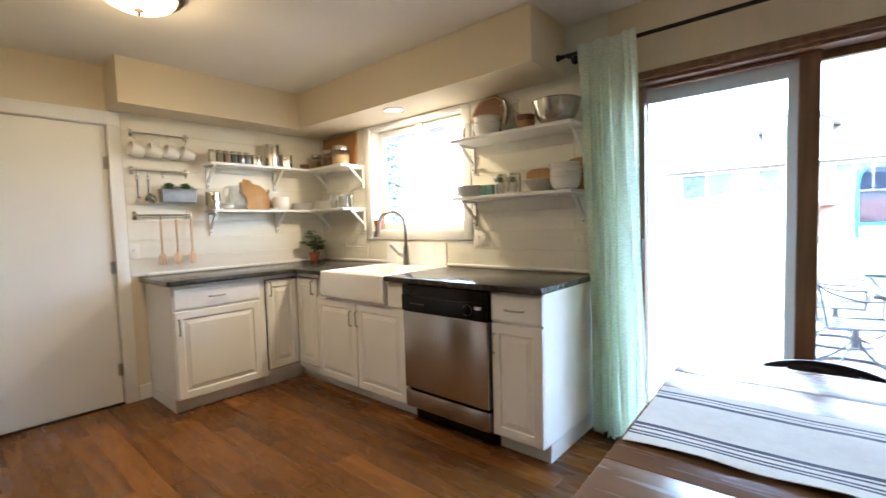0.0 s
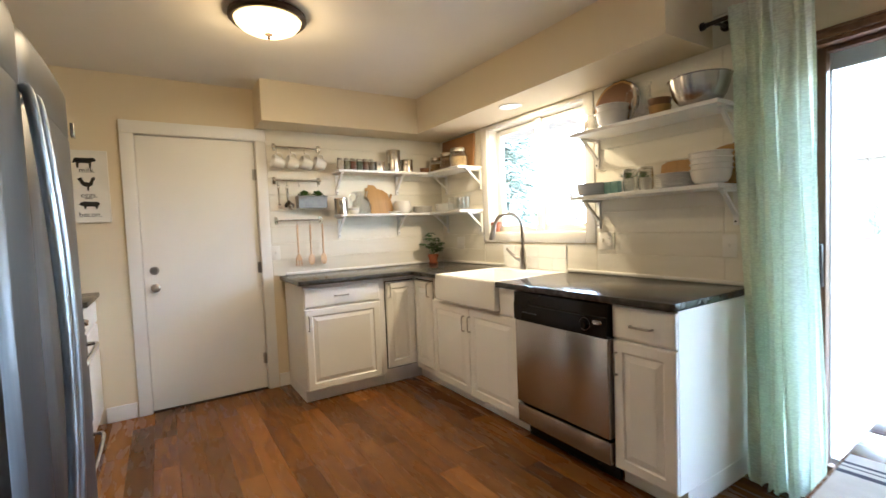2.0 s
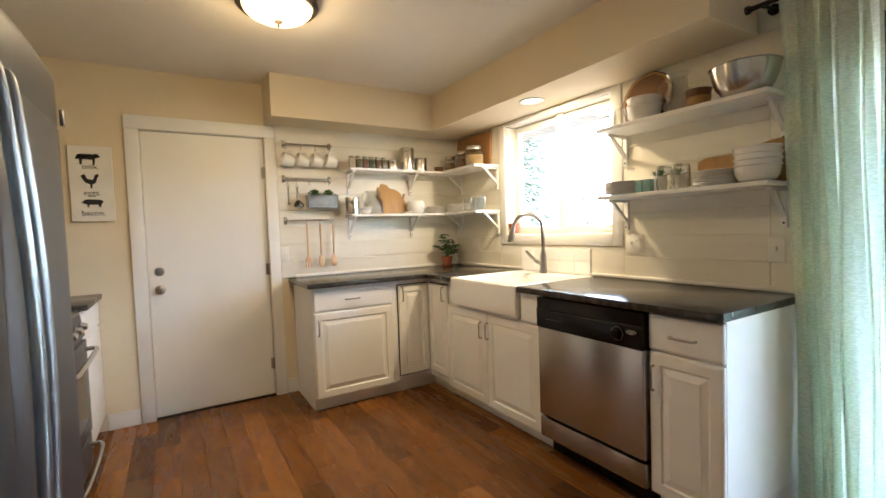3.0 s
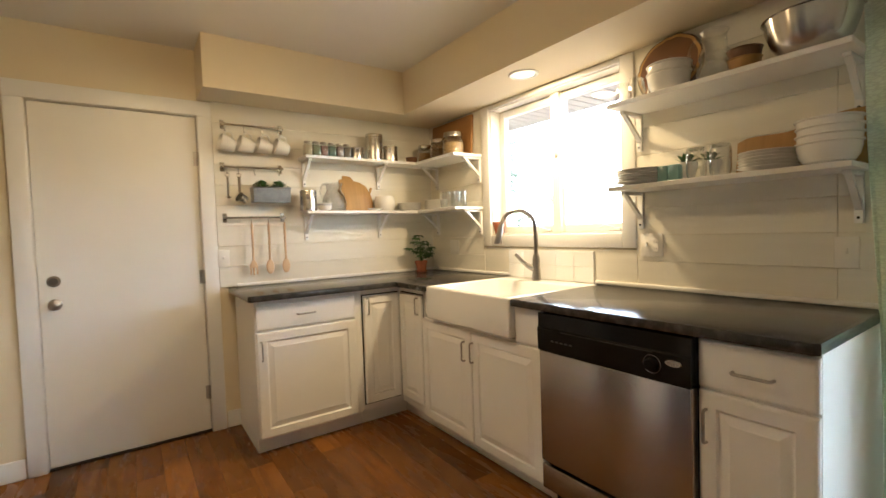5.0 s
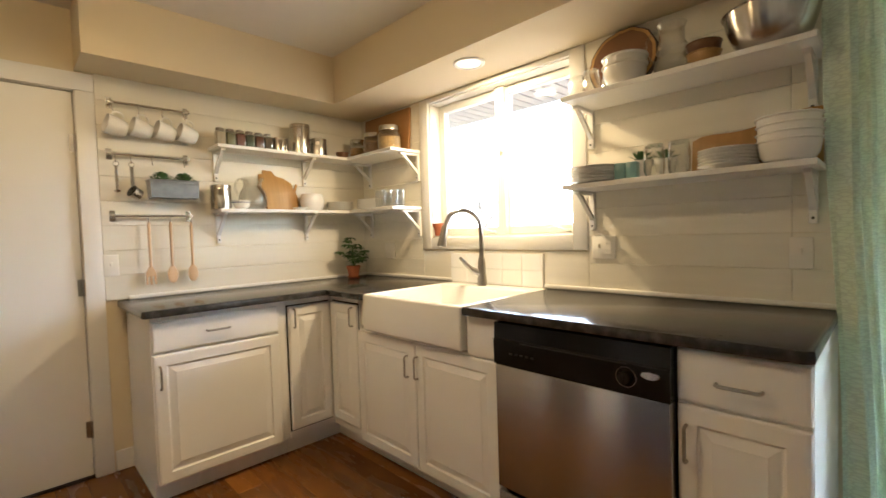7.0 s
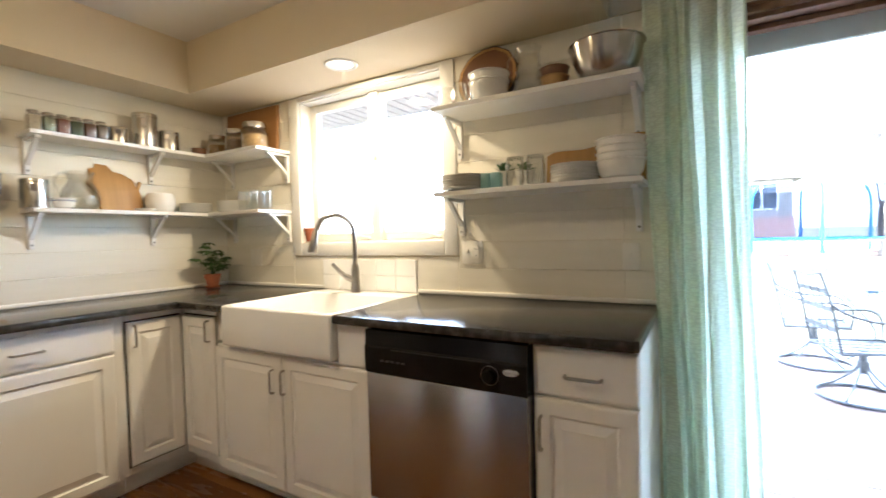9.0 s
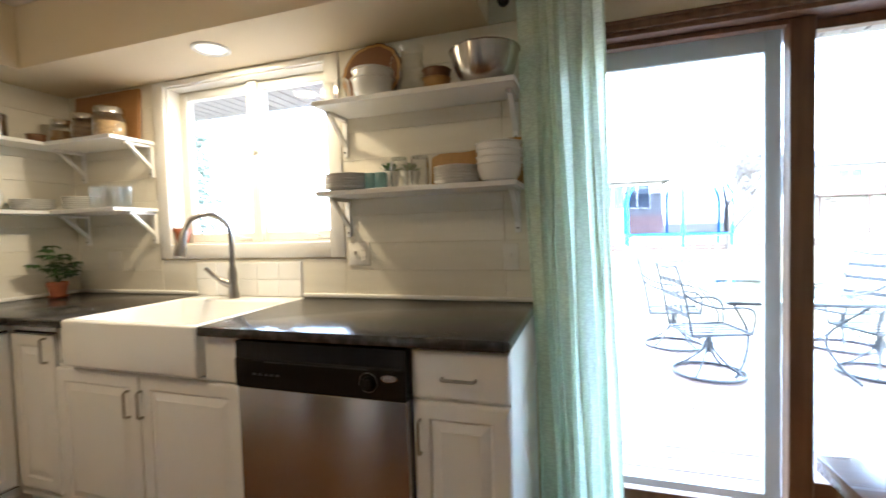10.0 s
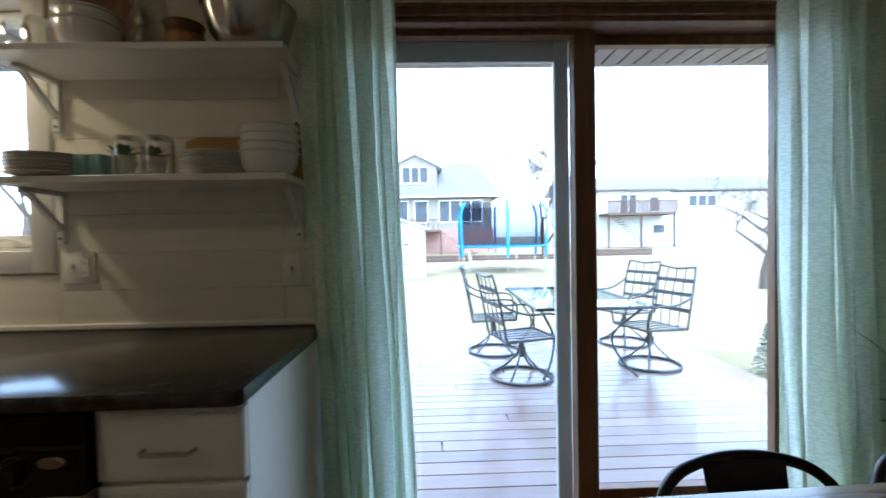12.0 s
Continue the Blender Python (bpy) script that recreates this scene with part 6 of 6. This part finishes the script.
pitcher((XS + 0.085, 2.200, LL), 0.090, 0.205, -70, "round clear glass pitcher")
cb = thing("cutting_board", pose(XS + 0.055, 2.388, LL, 0, -12, 0), "irregular state-shaped maple cutting board leaning on the wall", "cutting board", "wooden boards")
shape = [(-0.10, 0.0), (0.155, 0.0), (0.165, 0.06), (0.15, 0.12), (0.175, 0.165), (0.16, 0.172), (0.135, 0.13), (0.12, 0.175), (0.06, 0.205), (0.0, 0.215), (-0.03, 0.245), (-0.10, 0.25), (-0.105, 0.225), (-0.135, 0.222), (-0.14, 0.17), (-0.155, 0.145), (-0.11, 0.10)]
part("board", prism(bmesh.new(), [(u * 0.86, v * 1.12) for u, v in shape], "x", -0.009, 0.009, 0.003), MAPLE, cb)
p_ = thing("saucer", (XS + 0.125, 2.505, LL), "small flat white saucer", "saucer")
part("saucer", lathe(bmesh.new(), plate_prof(0.055), 24), CHINA, p_)
c_ = thing("crock", (XS + 0.10, 2.605, LL), "round white stoneware crock", "crock")
part("crock", lathe(bmesh.new(), [(0, 0), (0.055, 0), (0.075, 0.02), (0.083, 0.06), (0.076, 0.10), (0.068, 0.115), (0.064, 0.115), (0.071, 0.098), (0.077, 0.06), (0.068, 0.022), (0, 0.010)], 32), CHINA, c_)
stack("plate_stack", (XS + 0.105, 2.825, LL), plate_prof(0.098), 5, 0.0115, CHINA, "stack of five white plates in the corner", "plates", "white plate stacks", "plate")
stack("plate_stack", (-2.915, 2.965, LL), plate_prof(0.098), 6, 0.0115, CHINA, "stack of six white side plates by the corner", "plates", "white plate stacks", "plate")
for x, y, h in ((-2.765, 3.02, 0.118), (-2.745, 2.925, 0.122), (-2.665, 3.02, 0.122), (-2.645, 2.925, 0.122), (-2.565, 2.96, 0.118)):
    tumbler((x, y, LL), 0.034, h, "clear straight drinking glass on the shelf", False)

# ---- hanging rails ----
def rail(z, yc, label):
    r_ = thing("hanging_rail", (XS, yc, z), label, "hanging rail", "steel wall rails")
    part("bar", cyl(bmesh.new(), (0.034, -0.20, 0), (0.034, 0.20, 0), 0.0075, seg=14), BSTEEL, r_)
    for y in (-0.185, 0.185):
        bm = bmesh.new()
        box(bm, (0, y - 0.013, -0.03), (0.003, y + 0.013, 0.03), 0.001)
        box(bm, (0.003, y - 0.010, -0.011), (0.045, y + 0.010, 0.011), 0.003, 2)
        part("mount", bm, BSTEEL, r_)
    return r_


def s_hook(parent, y, drop):
    pts = smooth_path([(0.024, y, 0.002), (0.034, y, 0.0105), (0.044, y, 0.0), (0.042, y, -drop * 0.5), (0.043, y, -drop), (0.05, y, -drop - 0.010), (0.058, y, -drop)], 4)
    part("hook", tube(bmesh.new(), pts, 0.0022, 6), BSTEEL, parent)


MUG = [(q * 1.16, w * 1.08) for q, w in ((0, 0), (0.030, 0), (0.034, 0.004), (0.043, 0.045), (0.046, 0.088), (0.0435, 0.088), (0.040, 0.045), (0.031, 0.008), (0, 0.007))]
r1 = rail(2.010, 1.666, "top brushed steel wall rail with hanging mugs")
for k in range(4):
    y = -0.175 + k * 0.115
    s_hook(r1, y, 0.045)
    mg = thing("mug", pose(XS + 0.05, 1.666 + y + 0.012, 2.010 - 0.134, 76, 0, 8) @ pose(0, 0, -0.045), "white china mug hanging by its handle", "mug", "hanging white mugs")
    part("cup", lathe(bmesh.new(), MUG, 30), CHINA, mg)
    part("handle", tube(bmesh.new(), smooth_path([(0, 0.049, 0.075), (0, 0.074, 0.072), (0, 0.082, 0.048), (0, 0.070, 0.028), (0, 0.043, 0.024)], 5), 0.0055, 8), CHINA, mg)
r2 = rail(1.733, 1.655, "middle steel wall rail with utensils and planter")
for y in (-0.165, -0.095, 0.005, 0.165):
    s_hook(r2, y, 0.04)
ld = thing("ladle", (XS + 0.045, 1.492, 1.686), "small steel ladle hanging from the rail", "ladle")
bm = bmesh.new()
tube(bm, [(0.0, 0.013 * math.cos(a), -0.008 + 0.013 * math.sin(a)) for a in np.linspace(0, 2 * math.pi, 15)[:-1]], 0.0022, 6, True)
part("ring", bm, BSTEEL, ld)
part("handle", B((-0.001, -0.006, -0.15), (0.0015, 0.006, -0.02), 0.0006), BSTEEL, ld)
part("bowl", lathe(bmesh.new(), [(0, -0.012), (0.012, -0.009), (0.017, 0.0), (0.0155, 0.0), (0.011, -0.007), (0, -0.010)], 18, at=(0.012, 0, -0.152)), BSTEEL, ld)
mc = thing("measuring_cup", (XS + 0.045, 1.562, 1.686), "steel measuring cup hanging from the rail", "measuring cup")
part("ring", tube(bmesh.new(), [(0.0, 0.013 * math.cos(a), -0.008 + 0.013 * math.sin(a)) for a in np.linspace(0, 2 * math.pi, 15)[:-1]], 0.0022, 6, True), BSTEEL, mc)
part("handle", B((-0.001, -0.008, -0.125), (0.0015, 0.008, -0.02), 0.0006), BSTEEL, mc)
part("cup", lathe(bmesh.new(), [(0, 0), (0.026, 0), (0.030, 0.004), (0.034, 0.05), (0.036, 0.051), (0.032, 0.05), (0.028, 0.006), (0, 0.003)], 26, m=Matrix.Translation((0.012, 0.012, -0.165)) @ pose(0, 0, 0, 62, 0, 25) @ pose(0, 0, -0.025)), BSTEEL, mc)
GALV = mat("galvanised_steel", (0.36, 0.365, 0.37), 0.33, 0.95, col2=(0.29, 0.295, 0.31), scale=25, bump=0.05)
pl_ = thing("hanging_planter", (XS + 0.062, 1.755, 1.498), "galvanised steel trough planter with green herbs", "planter")
bm = bmesh.new()
a_, b_2 = [(-0.047, -0.118), (0.047, -0.118), (0.047, 0.118), (-0.047, 0.118)], [(-0.05, -0.122), (0.05, -0.122), (0.05, 0.122), (-0.05, 0.122)]
L0 = [bm.verts.new((x, y, 0)) for x, y in a_]
L1 = [bm.verts.new((x, y, 0.098)) for x, y in b_2]
L2 = [bm.verts.new((x * 0.95, y * 0.98, 0.098)) for x, y in b_2]
L3 = [bm.verts.new((x * 0.95, y * 0.98, 0.06)) for x, y in b_2]
for p, q in ((L0, L1), (L1, L2), (L2, L3)):
    for k in range(4):
        bm.faces.new((p[k], p[(k + 1) % 4], q[(k + 1) % 4], q[k]))
bm.faces.new(L0[::-1])
bm.faces.new(L3)
bmesh.ops.recalc_face_normals(bm, faces=bm.faces)
tr2 = part("trough", bm, GALV, pl_)
part("rim", tube(bmesh.new(), [(-0.051, -0.123, 0.098), (0.051, -0.123, 0.098), (0.051, 0.123, 0.098), (-0.051, 0.123, 0.098)], 0.004, 6, True), GALV, pl_)
part("band", tube(bmesh.new(), [(-0.0495, -0.1215, 0.080), (0.0495, -0.1215, 0.080), (0.0495, 0.1215, 0.080), (-0.0495, 0.1215, 0.080)], 0.0025, 6, True), GALV, pl_)
rnd = random.Random(6)
for cy in (-0.055, 0.06):
    bm = bmesh.new()
    for k in range(260):
        a, el = rnd.uniform(0, 6.28), rnd.uniform(0.1, 1.5)
        rr = rnd.uniform(0.6, 1.0)
        d = Vector((math.cos(a) * math.cos(el) * 0.040, math.sin(a) * math.cos(el) * 0.060, math.sin(el) * 0.052)) * rr
        p = Vector((0, cy, 0.085)) + d
        leafy(bm, p, p + d.normalized() * 0.016 + Vector((0, 0, 0.003)), 0.005, 0, 2)
    tagged(part("herb_tuft", bm, LEAF, pl_, "dense round tuft of green herbs"), kind="stuff")
r3 = rail(1.398, 1.655, "lower steel wall rail with wooden utensils")
for k, kind_ in enumerate(("fork", "spoon", "spoon")):
    y = -0.028 + k * 0.107
    s_hook(r3, y, 0.03)
    u = thing("wooden_" + kind_, (XS + 0.048, 1.655 + y, 1.362), "pale beechwood serving %s hanging from the rail" % kind_, kind_, "wooden utensils")
    part("handle", tube(bmesh.new(), [(0, 0, 0), (0, 0, -0.02), (0, 0, -0.15), (0, 0, -0.255)], [0.006, 0.0085, 0.0075, 0.0075], 10), BEECH, u)
    if kind_ == "fork":
        bm = prism(bmesh.new(), [(-0.008, -0.25), (0.008, -0.25), (0.025, -0.285), (0.026, -0.35), (0.016, -0.35), (0.014, -0.305), (0.006, -0.305), (0.005, -0.352), (-0.005, -0.352), (-0.006, -0.305), (-0.014, -0.305), (-0.016, -0.35), (-0.026, -0.35), (-0.025, -0.285)], "x", -0.004, 0.004, 0.0015)
    else:
        bm = lathe(bmesh.new(), [(0, -0.052), (0.014, -0.047), (0.024, -0.028), (0.0275, 0.0), (0.022, 0.028), (0.010, 0.046), (0.005, 0.052), (0, 0.053)], 20)
        bmesh.ops.transform(bm, matrix=Matrix.Translation((0, 0, -0.30)) @ Matrix.Diagonal((0.35, 1, 1, 1)), verts=bm.verts)
    part("head", bm, BEECH, u)

# ---- plants and pots ----
cp_ = thing("potted_plant", (-3.07, 2.90, CT), "bushy green leafy plant in a terracotta pot", "plant")
part("pot", pot_mesh(0.050, 0.092), TERRA, cp_, "terracotta pot")
part("saucer", lathe(bmesh.new(), [(0, 0.0005), (0.040, 0.0005), (0.052, 0.012), (0.049, 0.012), (0.037, 0.004), (0, 0.004)], 24), TERRA, cp_)
part("soil", cyl(bmesh.new(), (0, 0, 0.072), (0, 0, 0.080), 0.042, seg=18), SOIL, cp_)
rnd = random.Random(9)
for k in range(16):
    a, el = k * 2.4 + rnd.uniform(-0.3, 0.3), rnd.uniform(0.35, 1.35)
    ln = rnd.uniform(0.09, 0.21)
    tip = Vector((ln * math.cos(a) * math.cos(el) * 0.55, ln * math.sin(a) * math.cos(el) * 0.55, 0.095 + ln * math.sin(el)))
    st = part("stem", tube(bmesh.new(), smooth_path([(0, 0, 0.075), (tip.x * 0.4, tip.y * 0.4, 0.08 + (tip.z - 0.08) * 0.6), tuple(tip)], 3), 0.0018, 5), LEAF, cp_)
    for q in range(7):
        b = a + (q - 3) * 0.62
        bm = bmesh.new()
        d = Vector((math.cos(b), math.sin(b), 0.15 - 0.1 * abs(q - 3)))
        leafy(bm, tip, tip + d * rnd.uniform(0.042, 0.066), rnd.uniform(0.012, 0.018), 0.016, 4)
        part("leaf", bm, LEAF, st)
sp = thing("terracotta_pot", (-2.40, YW + 0.035, WZ0 + 0.012), "small empty terracotta pot on the window sill", "pot")
part("pot", pot_mesh(0.045, 0.085), TERRA, sp)
